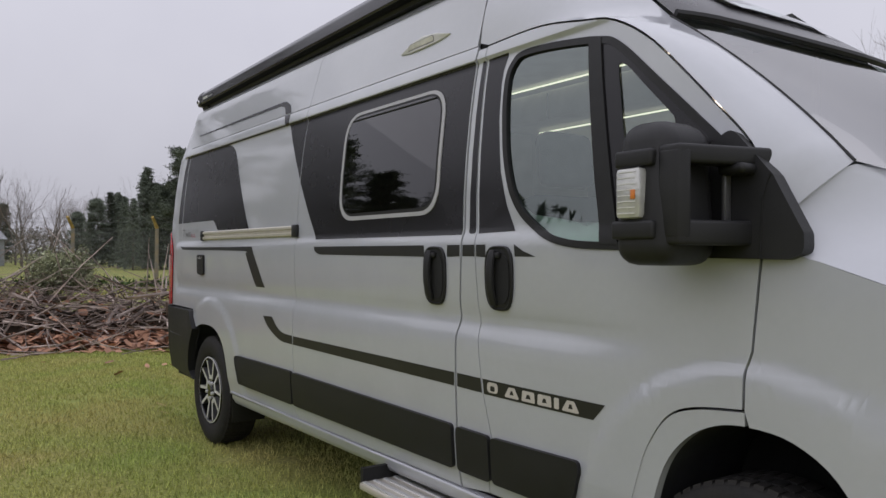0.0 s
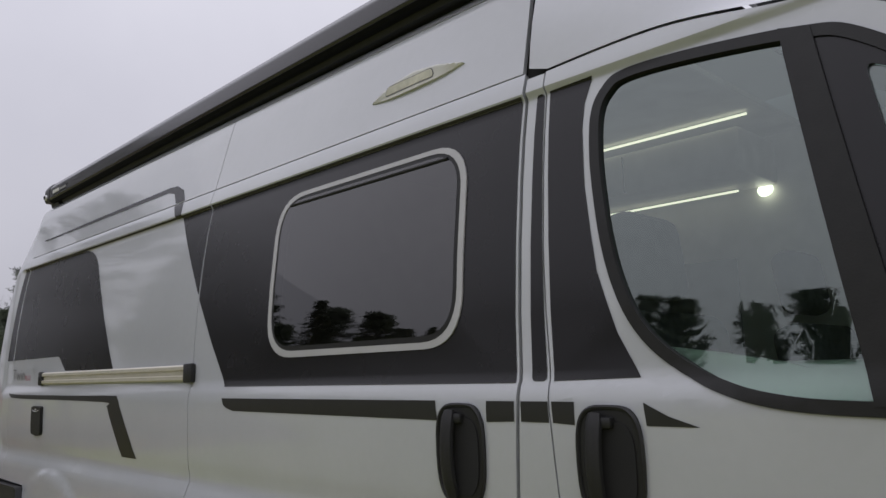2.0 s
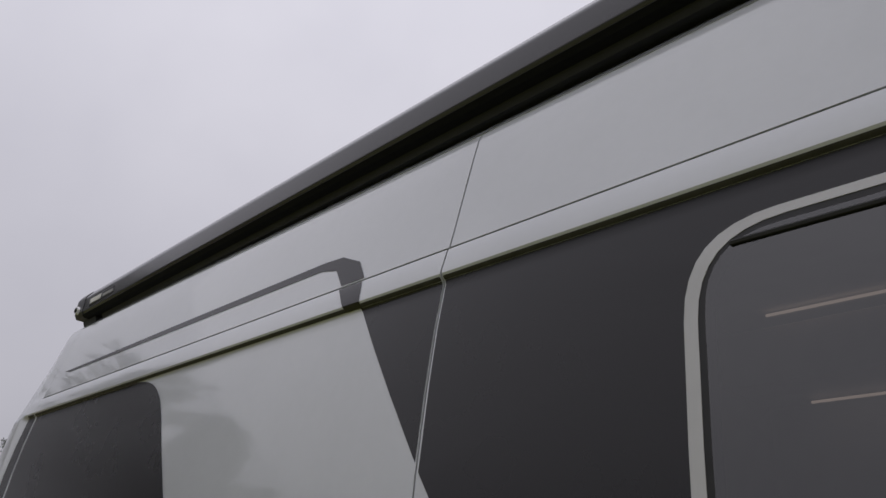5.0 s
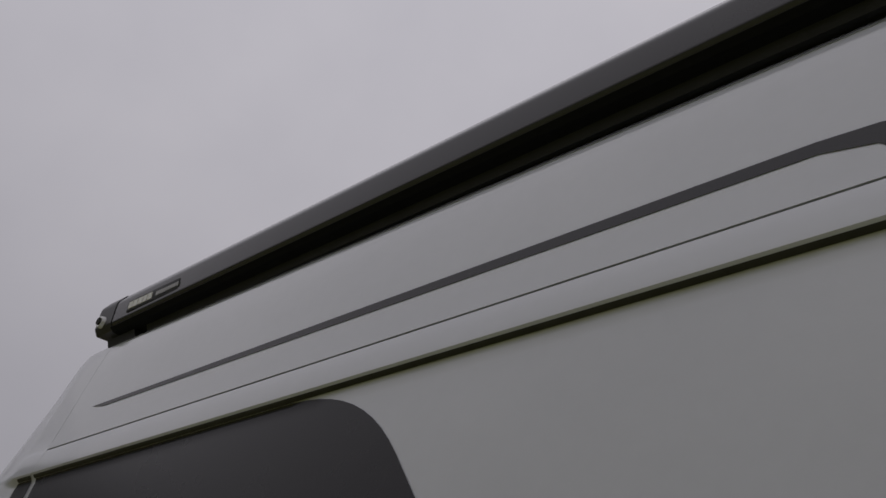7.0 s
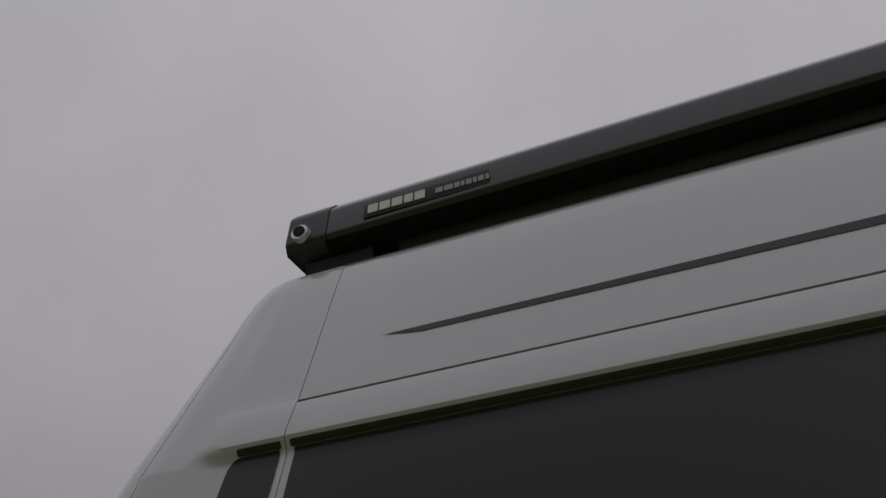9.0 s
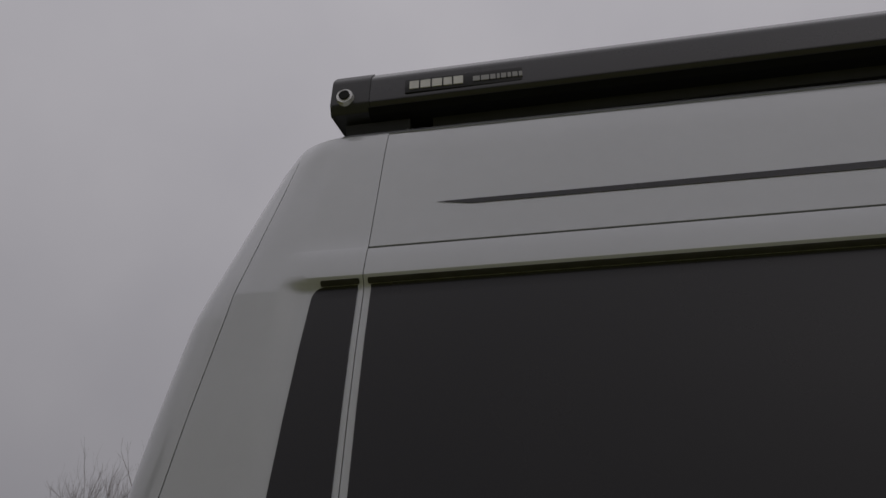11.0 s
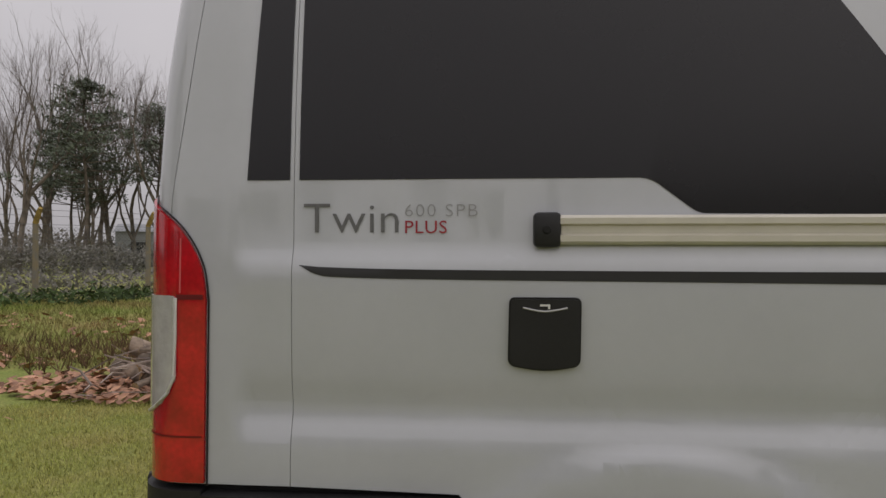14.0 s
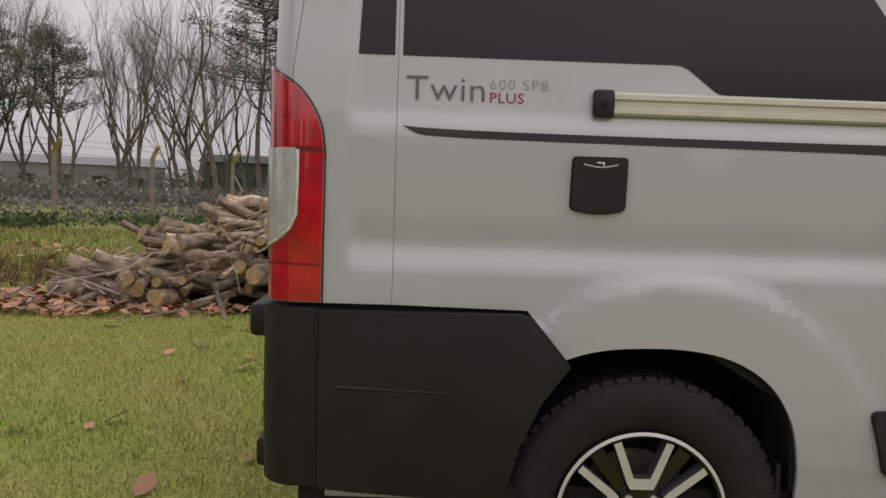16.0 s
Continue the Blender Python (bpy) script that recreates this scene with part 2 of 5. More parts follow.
def add_box(bm, x0, x1, y0, y1, z0, z1, bevel=0.0, seg=2, mi=0):
    r = bmesh.ops.create_cube(bm, size=1)
    bmesh.ops.scale(bm, verts=r["verts"], vec=(x1 - x0, y1 - y0, z1 - z0))
    bmesh.ops.translate(bm, verts=r["verts"], vec=((x0 + x1) / 2, (y0 + y1) / 2, (z0 + z1) / 2))
    faces = list({f for v in r["verts"] for f in v.link_faces})
    for f in faces:
        f.material_index = mi
    if bevel:
        edges = list({e for v in r["verts"] for e in v.link_edges})
        bmesh.ops.bevel(bm, geom=edges, offset=bevel, segments=seg, profile=0.5, affect="EDGES")


def box(*a, **k):
    bm = bmesh.new()
    add_box(bm, *a, **k)
    return bm


def tube(points, radii, sides=6, bm=None, mi=0, caps=True):
    """A tapered tube along points."""
    bm = bm or bmesh.new()
    rings = []
    n = len(points)
    for i, p in enumerate(points):
        p = Vector(p)
        d = Vector(points[min(i + 1, n - 1)]) - Vector(points[max(i - 1, 0)])
        d.normalize()
        a = d.orthogonal().normalized()
        b = d.cross(a)
        rings.append([bm.verts.new(p + radii[i] * (math.cos(2 * math.pi * k / sides) * a + math.sin(2 * math.pi * k / sides) * b)) for k in range(sides)])
    for r0, r1 in zip(rings, rings[1:]):
        off = min(range(sides), key=lambda s: (r0[0].co - r1[s].co).length)
        for k in range(sides):
            f = bm.faces.new((r0[k], r0[(k + 1) % sides], r1[(k + 1 + off) % sides], r1[(k + off) % sides]))
            f.material_index = mi
    if caps:
        bm.faces.new(rings[0][::-1])
        bm.faces.new(rings[-1])
    return bm


def fillet(poly, radii, seg=6):
    """A polygon with its corners rounded; radii is a number or one for each corner."""
    out, n = [], len(poly)
    for i, p in enumerate(poly):
        r = radii[i] if isinstance(radii, (list, tuple)) else radii
        p, a, b = Vector(p), Vector(poly[i - 1]), Vector(poly[(i + 1) % n])
        if r <= 0:
            out.append(tuple(p))
            continue
        u, v = (a - p).normalized(), (b - p).normalized()
        ang = math.acos(max(-1, min(1, u.dot(v))))
        d = min(r / math.tan(ang / 2), 0.48 * (a - p).length, 0.48 * (b - p).length)
        s, e = p + u * d, p + v * d
        for k in range(seg + 1):
            w = k / seg
            q = (1 - w) ** 2 * s + 2 * w * (1 - w) * p + w ** 2 * e
            out.append(tuple(q))
    return out


def spline(pts, n=6):
    """A smooth line through points (Catmull-Rom)."""
    out = []
    for i in range(len(pts) - 1):
        p0, p1, p2, p3 = (np.array(pts[max(0, min(len(pts) - 1, j))], float) for j in (i - 1, i, i + 1, i + 2))
        for k in range(n):
            t = k / n
            out.append(tuple(0.5 * (2 * p1 + (p2 - p0) * t + (2 * p0 - 5 * p1 + 4 * p2 - p3) * t * t + (3 * p1 - p0 - 3 * p2 + p3) * t ** 3)))
    out.append(tuple(pts[-1]))
    return out


# ---- the van's side as a surface over (u, z): u is the length along it, y grows inward ----
PROFILE = [(0.30, 0.055), (0.40, 0.03), (0.50, 0.01), (0.60, 0.002), (0.80, -0.004), (0.93, -0.006), (0.975, -0.004), (0.995, 0.0), (1.015, 0.007), (1.035, 0.013), (1.06, 0.013),
           (1.085, 0.007), (1.12, 0.003), (1.2, 0.0), (1.30, -0.002), (1.325, -0.001), (1.345, 0.004), (1.36, 0.011), (1.38, 0.014), (1.50, 0.016), (1.65, 0.026), (1.80, 0.042), (1.90, 0.056), (1.975, 0.070), (1.990, 0.073),
           (1.997, 0.0715), (2.003, 0.066), (2.010, 0.0625), (2.018, 0.0640), (2.04, 0.071), (2.058, 0.0765), (2.067, 0.081), (2.10, 0.090), (2.20, 0.116), (2.28, 0.137), (2.325, 0.15), (2.348, 0.16), (2.37, 0.18), (2.41, 0.22), (2.452, 0.30)]
P_SMOOTH = [(0.30, 0.055), (0.40, 0.03), (0.60, 0.002), (0.9, -0.005), (1.2, 0.0), (1.36, 0.003), (1.5, 0.010), (1.8, 0.034), (1.99, 0.058), (2.06, 0.080), (2.325, 0.16), (2.36, 0.19), (2.44, 0.30)]
PZ, PY = (np.array(c) for c in zip(*PROFILE))
SZ, SY = (np.array(c) for c in zip(*P_SMOOTH))
REAR = ([0.3, 0.9, 1.46, 1.7, 1.95, 2.12, 2.26, 2.36, 2.44], [-0.98, -0.978, -0.982, -0.980, -0.960, -0.936, -0.908, -0.878, -0.810])


def side_y(u, z):
    k = min(1.0, max(0.0, (u + 0.80) / 0.045))
    k = k * k * (3 - 2 * k)
    if u > 3.3:
        kf = min(1.0, (u - 3.3) / 0.55)
        k *= 1 - kf * kf * (3 - 2 * kf)
    y = k * np.interp(z, PZ, PY) + (1 - k) * np.interp(z, SZ, SY)
    if u > 3.0:
        y += 0.018 * ((u - 3.0) / 1.0) ** 2 + (0.5 * (u - 4.15) ** 2 if u > 4.15 else 0)
    for cx, r1, d in ((0.05, 0.575, 0.011), (4.035, 0.60, 0.013)):
        r = math.hypot(u - cx, z - 0.42)
        if r < r1 and z > 0.36:
            k = min(1.0, (r1 - r) / 0.038)
            y -= d * k * k * (3 - 2 * k)
    return float(y)


def side(u, z):
    xr = float(np.interp(z, *REAR))
    CORNER = float(np.interp(z, (1.5, 2.1), (0.085, 0.125)))
    xe = xr + CORNER
    if u >= xe:
        return Vector((u, side_y(u, z), z))
    d, y0 = xe - u, side_y(xe, z)
    if d < CORNER * math.pi / 2:
        a = d / CORNER
        return Vector((xe - CORNER * math.sin(a), y0 + CORNER * (1 - math.cos(a)), z))
    return Vector((xr, y0 + CORNER + d - CORNER * math.pi / 2, z))


def side_normal(u, z):
    e = 0.004
    n = (side(u + e, z) - side(u - e, z)).cross(side(u, z + e) - side(u, z - e))
    return n.normalized()


def sheet(loops, thick=0.0, off=0.0, ucuts=(), zcuts=None, f=None, fn=None, round_edge=0.0):
    """A panel cut out of the side surface: an outer loop and holes in (u, z), set off outward and given a thickness inward."""
    f, fn = f or side, fn or side_normal
    bm = bmesh.new()
    for loop in loops:
        vs = [bm.verts.new((p[0], 0, p[1])) for p in loop]
        for a, b in zip(vs, vs[1:] + vs[:1]):
            bm.edges.new((a, b))
    bmesh.ops.triangle_fill(bm, use_beauty=True, use_dissolve=False, edges=bm.edges[:], normal=(0, -1, 0))
    us = [p[0] for p in loops[0]]
    zs = [p[1] for p in loops[0]]
    for z in (PZ if zcuts is None else zcuts):
        if min(zs) + 0.001 < z < max(zs) - 0.001:
            bmesh.ops.bisect_plane(bm, geom=bm.verts[:] + bm.edges[:] + bm.faces[:], dist=1e-5, plane_co=(0, 0, z), plane_no=(0, 0, 1))
    for u in ucuts:
        if min(us) + 0.001 < u < max(us) - 0.001:
            bmesh.ops.bisect_plane(bm, geom=bm.verts[:] + bm.edges[:] + bm.faces[:], dist=1e-5, plane_co=(u, 0, 0), plane_no=(1, 0, 0))
    bm.normal_update()
    flip = [g for g in bm.faces if g.normal.y > 0]
    if flip:
        bmesh.ops.reverse_faces(bm, faces=flip)
    edge = [e for e in bm.edges if len(e.link_faces) == 1]
    front, back = bm.verts[:], {}
    for v in front:
        u, z = v.co.x, v.co.z
        n = fn(u, z)
        p = f(u, z)
        v.co = p + off * n
        if thick:
            back[v] = p + (off - thick) * n
    if thick:
        twin = {v: bm.verts.new(c) for v, c in back.items()}
        for g in bm.faces[:]:
            if all(v in twin for v in g.verts):
                bm.faces.new([twin[v] for v in reversed(g.verts)])
        for e in edge:
            lf = [g for g in e.link_faces][0]
            a, b = e.verts
            lv = list(lf.verts)
            i = lv.index(a)
            if lv[(i + 1) % len(lv)] is not b:
                a, b = b, a
            bm.faces.new((b, a, twin[a], twin[b]))
    return bm


def steps(a, b, d):
    n = max(1, int(round(abs(b - a) / d)))
    return [a + (b - a) * i / n for i in range(n + 1)]


UC = steps(-1.7, -1.0, 0.1) + steps(-1.0, -0.74, 0.01)
UF = steps(3.0, 4.7, 0.05)

# ---- ground: one sheet to the horizon ----
def ground_z(x, y):
    z = 0.018 * noise.noise((x * 0.6, y * 0.6, 0)) + 0.010 * noise.noise((x * 2.3, y * 2.3, 4))
    near = max(0.0, 1 - max(abs(x - 1.5) / 4.5, abs(y - 0.8) / 3.0))
    z *= 1 - min(1.0, near * 2)
    d = (-(x + 6.5) * 0.78 + (y - 7.0) * 0.62) - 1.0
    bank = min(1.0, max(0.0, d / 5.0))
    return z + 0.22 * bank * bank * (3 - 2 * bank)


def axis(c, near, far, fine):
    inner = steps(c - near, c + near, fine)
    out = []
    d, s = near, fine
    while d < far:
        s *= 1.35
        d += s
        out.append(d)
    return [c - v for v in reversed(out)] + inner + [c + v for v in out]


gx, gy = axis(-2.0, 9.0, 600.0, 0.2), axis(3.0, 9.0, 600.0, 0.2)
gv = [(x, y, ground_z(x, y)) for y in gy for x in gx]
gf = [(j * len(gx) + i, j * len(gx) + i + 1, (j + 1) * len(gx) + i + 1, (j + 1) * len(gx) + i) for j in range(len(gy) - 1) for i in range(len(gx) - 1)]
ground = tagged(raw("ground", gv, gf, GRASS_SOIL, smooth=True), "mown damp winter lawn with bare brown patches", "ground", kind="structure")

# ---- the camper van ----
van = tagged(new("camper_van"), "light grey camper van with anthracite vinyl graphics parked on grass", "van")

WIN = fillet([(1.858, 1.436), (2.692, 1.437), (2.692, 1.943), (1.858, 1.943)], 0.13, 8)
WIN_GLASS = fillet([(1.887, 1.468), (2.661, 1.469), (2.661, 1.919), (1.887, 1.919)], 0.10, 8)
WIN_HOLE = fillet([(1.872, 1.453), (2.673, 1.454), (2.673, 1.931), (1.872, 1.931)], 0.11, 8)
CAB_OUT = spline([(3.615, 1.298), (3.419, 1.308), (3.279, 1.347), (3.160, 1.432), (3.092, 1.561), (3.054, 1.751), (3.046, 1.900), (3.073, 1.965), (3.130, 1.990), (3.289, 1.982), (3.478, 1.955), (3.576, 1.915), (3.752, 1.761), (3.925, 1.601), (4.040, 1.491), (4.060, 1.422), (4.050, 1.332), (3.905, 1.303), (3.615, 1.298)])[:-1]
CAB_C = (3.518, 1.631)


def grown(poly, d):
    out, n = [], len(poly)
    for i in range(n):
        a, b = Vector(poly[i - 1]), Vector(poly[(i + 1) % n])
        t = (b - a).normalized()
        nn = Vector((t.y, -t.x))
        p = Vector(poly[i])
        if nn.dot(p - Vector(CAB_C)) < 0:
            nn = -nn
        out.append(tuple(p + d * nn))
    return out


DOOR_REAR = [(3.010, 0.438), (3.044, 0.643), (2.995, 0.812), (2.970, 0.979), (2.965, 1.037), (2.945, 1.313), (2.930, 1.601), (2.920, 2.045)]
DOOR_TOP = spline([(2.920, 2.048), (3.102, 2.055), (3.239, 2.050), (3.399, 2.022), (3.537, 1.991), (3.703, 1.885), (3.915, 1.676), (4.020, 1.561), (4.058, 1.482)], 4)
DOOR_FRONT = [(4.060, 1.422), (4.055, 1.273), (4.050, 1.224), (4.035, 1.047), (4.022, 1.008), (4.020, 0.904)]
DOOR_ARCH = spline([(4.020, 0.904), (3.886, 0.889), (3.800, 0.852), (3.732, 0.757), (3.693, 0.653), (3.659, 0.536), (3.645, 0.438)], 4)
REAR_ARCH = spline([(0.376, 0.400), (0.370, 0.500), (0.344, 0.620), (0.282, 0.715), (0.185, 0.775), (0.062, 0.800), (-0.080, 0.800), (-0.170, 0.788), (-0.235, 0.768)], 4)
FRONT_ARCH = spline([(3.713, 0.418), (3.737, 0.565), (3.786, 0.713), (3.858, 0.802), (3.944, 0.850), (4.040, 0.863), (4.150, 0.847), (4.250, 0.777), (4.320, 0.634), (4.350, 0.418)], 4)

# rear quarter
rear_side = part("rear_side_panel", sheet([[(-0.670, 2.062), (-0.670, 0.893), (-0.335, 0.887)] + REAR_ARCH[::-1] + [(1.369, 0.410), (1.369, 0.975), (1.378, 1.034), (1.383, 2.062)]], 0.012, ucuts=UC + steps(-0.6, 0.66, 0.03), zcuts=list(PZ) + steps(0.42, 0.99, 0.03)), PAINT, van)
part("rear_corner_panel", sheet([[(-0.6712, 2.348), (-0.828, 2.348), (-0.862, 1.950), (-0.893, 1.700), (-0.925, 1.460), (-0.925, 0.893), (-0.6712, 0.893)]], 0.012, ucuts=UC, zcuts=list(PZ) + steps(0.9, 2.3, 0.08)), PAINT, van)
tailgate = part("rear_door", sheet([[(-0.8298, 2.348), (-1.950, 2.348), (-1.950, 0.893), (-0.9270, 0.893), (-0.9270, 1.460), (-0.8948, 1.700), (-0.8638, 1.950)]], 0.012, ucuts=UC + [-1.2, -1.5], zcuts=steps(0.9, 2.3, 0.07)), PAINT, van)
part("rear_door", sheet([[(-1.954, 2.348), (-2.760, 2.348), (-2.880, 1.950), (-2.910, 1.460), (-2.910, 0.893), (-1.954, 0.893)]], 0.012, ucuts=[-2.3, -2.6], zcuts=steps(0.9, 2.3, 0.07)), PAINT, van)
part("roof_side_panel", sheet([[(-0.670, 2.067), (1.385, 2.067), (1.388, 2.343), (-0.670, 2.343)]], 0.012, ucuts=[0.3]), PAINT, van)
part("roof_side_panel", sheet([[(1.389, 2.067), (2.847, 2.067), (2.833, 2.343), (1.392, 2.343)]], 0.012), PAINT, van)
part("roof_edge", sheet([[(-0.800, 2.350), (3.220, 2.350), (3.121, 2.452), (-0.740, 2.452)]], 0.01, ucuts=UC), PAINT, van)

# sliding door
slide = part("sliding_door", sheet([[(1.373, 0.411), (2.831, 0.418), (2.829, 0.969), (2.841, 1.057), (2.857, 1.313), (2.857, 2.062), (1.387, 2.062), (1.382, 1.034), (1.373, 0.975)], WIN_HOLE[::-1]], 0.014), PAINT, van)
pillar = part("door_pillar", sheet([[(2.841, 0.418)] + [(u - 0.004, z) for u, z in DOOR_REAR] + [(2.867, 2.045), (2.867, 1.313), (2.851, 1.057), (2.839, 0.969)]], 0.012), PAINT, van)

# front door with its window
door = part("front_door", sheet([DOOR_REAR + DOOR_TOP + DOOR_FRONT + DOOR_ARCH[1:], grown(CAB_OUT, -0.004)], 0.016, ucuts=UF + steps(3.3, 4.05, 0.03), zcuts=list(PZ) + steps(0.45, 1.1, 0.03)), PAINT, van)
surround = part("window_rubber", sheet([grown(CAB_OUT, 0.002), grown(CAB_OUT, -0.021)], 0.02, 0.004, ucuts=UF), RUBBER, door)
cab_pane = part("window_pane", sheet([grown(CAB_OUT, -0.016)], 0.0, -0.006, ucuts=UF), CAB_GLASS, door)
cab_pane.visible_shadow = False
part("quarter_pillar", sheet([[(3.438, 1.965), (3.493, 1.950), (3.615, 1.313), (3.547, 1.313)]], 0.02, 0.006, ucuts=UF), RUBBER, door)
Q_IN = fillet([(3.654, 1.422), (3.572, 1.860), (3.615, 1.835), (3.791, 1.661), (3.810, 1.551), (3.810, 1.422)], 0.03)
part("quarter_blackout", sheet([[(3.493, 1.950), (3.576, 1.905), (3.752, 1.751), (3.925, 1.586), (4.030, 1.487), (4.045, 1.422), (4.035, 1.337), (3.905, 1.313), (3.615, 1.313)], Q_IN[::-1]], 0.004, 0.0, ucuts=UF), VINYL, door)
part("door_lining", sheet([[(3.121, 0.565), (3.953, 0.959), (3.982, 1.362), (3.438, 1.377), (3.299, 1.402), (3.160, 1.422), (3.044, 1.501), (3.025, 0.614)]], 0.03, -0.04, ucuts=UF), DOOR_CARD, door)
part("window_ledge", box(3.1, 4.0, 0.09, 0.16, 1.35, 1.385, bevel=0.012), DOOR_CARD, door)

# front wing, bonnet, screen pillar
FEND_T = [(4.062, 1.303), (4.200, 1.268), (4.400, 1.194), (4.600, 1.086)]
wing = part("front_wing", sheet([FRONT_ARCH[20:] + [(4.600, 0.418), (4.680, 0.762)] + FEND_T[::-1] + [(4.063, 1.273), (4.058, 1.224), (4.042, 1.047), (4.030, 1.008), (4.028, 0.901)]], 0.012, ucuts=UF + steps(4.0, 4.7, 0.03)), PAINT, van)
flange = part("wing_flange", sheet([[(u - 0.003, z - 0.008) for u, z in DOOR_ARCH[::-1]] + [(4.026, 0.896), (4.026, 0.863)] + FRONT_ARCH[:20][::-1]], 0.03, -0.003, ucuts=UF), PAINT, van)


def loft(rows, flip=False):
    bm = bmesh.new()
    vs = [[bm.verts.new(p) for p in r] for r in rows]
    for a, b in zip(vs, vs[1:]):
        for i in range(len(a) - 1):
            q = (a[i], a[i + 1], b[i + 1], b[i])
            bm.faces.new(q[::-1] if flip else q)
    return bm


def mixed(a, b, n, sag=(0, 0, 0)):
    a, b = Vector(a), Vector(b)
    return [a.lerp(b, i / n) + Vector(sag) * (4 * (i / n) * (1 - i / n)) for i in range(n + 1)]


SCR_B = spline([(4.185, 0.215, 1.515), (4.30, 0.37, 1.465), (4.42, 0.66, 1.405), (4.47, 1.02, 1.39), (4.42, 1.38, 1.405), (4.30, 1.67, 1.465), (4.185, 1.825, 1.515)], 4)
SCR_T = spline([(3.585, 0.275, 2.03), (3.64, 0.41, 2.02), (3.73, 0.70, 1.985), (3.78, 1.02, 1.965), (3.73, 1.34, 1.985), (3.64, 1.63, 2.02), (3.585, 1.765, 2.03)], 4)
screen = part("windscreen", loft([[Vector(a).lerp(Vector(b), k / 8) + Vector((0.025, 0, 0.010)) * (4 * k / 8 * (1 - k / 8)) for a, b in zip(SCR_B, SCR_T)] for k in range(9)]), WINDSCREEN, van)
screen.visible_shadow = False
part("windscreen_edge", tube([Vector(a).lerp(Vector(SCR_T[0]), k / 8) + Vector((0.025, -0.002, 0.010)) * (4 * k / 8 * (1 - k / 8)) for k in range(9) for a in [SCR_B[0]]], [0.005] * 9, 6), RUBBER, screen)
edge_line = [side(u, z) for u, z in [(2.862, 2.068)] + DOOR_TOP + [(4.060, 1.422), (4.060, 1.322)]]
n_e = len(edge_line)
scr_line = []
for i in range(n_e):
    k = max(0.0, (i - 12) / (n_e - 13))
    a = Vector(SCR_T[0]).lerp(Vector(SCR_B[0]), k) + Vector((0.025, -0.004, 0.010)) * (4 * k * (1 - k))
    scr_line.append(a if i >= 12 else None)
first = scr_line[12]
for i in range(12):
    w = i / 12
    scr_line[i] = Vector((2.842, 0.185, 2.37)).lerp(first, w) + Vector((0.0, 0, 0.11)) * (4 * w * (1 - w))
pr = []
for a, b in zip(edge_line, scr_line):
    a = a + Vector((0.004, 0, 0.006))
    pr.append([a.lerp(b, k / 5) + Vector((0.010, -0.022, 0.006)) * (4 * k / 5 * (1 - k / 5)) for k in range(6)])
part("windscreen_pillar", loft(pr, True), PAINT, van)
fy = [side(u, z) for u, z in FEND_T]
bon_edge = [Vector((4.055, 0.045, 1.33))] + [p + Vector((0, 0.0, 0.0005)) for p in fy]
bon_in = [Vector((4.185, 0.222, 1.508)), Vector((4.30, 0.37, 1.455)), Vector((4.5, 0.55, 1.36)), Vector((4.68, 0.62, 1.26)), Vector((4.84, 0.7, 1.1))]
rows = [[e.lerp(i, k / 6) + Vector((0.0, -0.02, 0.03)) * (4 * k / 6 * (1 - k / 6)) for k in range(7)] for e, i in zip(bon_edge, bon_in)]
for r, i in zip(rows, bon_in):
    r += [Vector((i.x + 0.06, 1.02, i.z + 0.0)), Vector((i.x, 2.04 - i.y, i.z))]
part("bonnet", loft(rows), PAINT, van)
part("nose", loft([[Vector((4.68, 0.20, 0.4)), Vector((4.98, 0.7, 0.4)), Vector((5.02, 1.02, 0.4)), Vector((4.98, 1.34, 0.4)), Vector((4.68, 1.84, 0.4))], [Vector((4.62, 0.16, 1.07)), Vector((4.84, 0.7, 1.09)), Vector((4.9, 1.02, 1.09)), Vector((4.84, 1.34, 1.09)), Vector((4.62, 1.88, 1.07))]]), PLASTIC, van)

# roof with its dark over-cab cap
part("roof", loft([[Vector((x, 0.28 + (1.48 * k / 10), 2.435 + 0.07 * math.sin(math.pi * k / 10))) for k in range(11)] for x in steps(-0.75, 2.97, 0.35)]), PAINT, van)
cap_rows = []
for k in range(9):
    w = k / 8
    cap_rows.append([Vector(p).lerp(Vector((2.95, 0.26 + 1.52 * i / (len(SCR_T) - 1), 2.45)), w) + Vector((0.02, 0, 0.035)) * (4 * w * (1 - w)) + Vector((0.012 * (1 - w), 0, 0.004)) for i, p in enumerate(SCR_T)])
cap_bm = loft(cap_rows)
cap_bm.faces.ensure_lookup_table()
n_c = len(SCR_T) - 1
bmesh.ops.delete(cap_bm, geom=[cap_bm.faces[k * n_c + i] for k in range(2, 7) for i in range(7, 17)], context="FACES")
cap = part("over_cab_cap", cap_bm, VINYL, van, "anthracite moulded over-cab cap with roof window")
part("cap_lip", tube([Vector(p) + Vector((0.02, 0, 0.006)) for p in SCR_T], [0.013] * len(SCR_T), 6), RUBBER, cap)
skyl = part("roof_window", loft([[cap_rows[k][i] + Vector((0.006, 0, 0.012)) for i in range(7, 18)] for k in range(2, 8)]), WINDSCREEN, cap)
skyl.visible_shadow = False

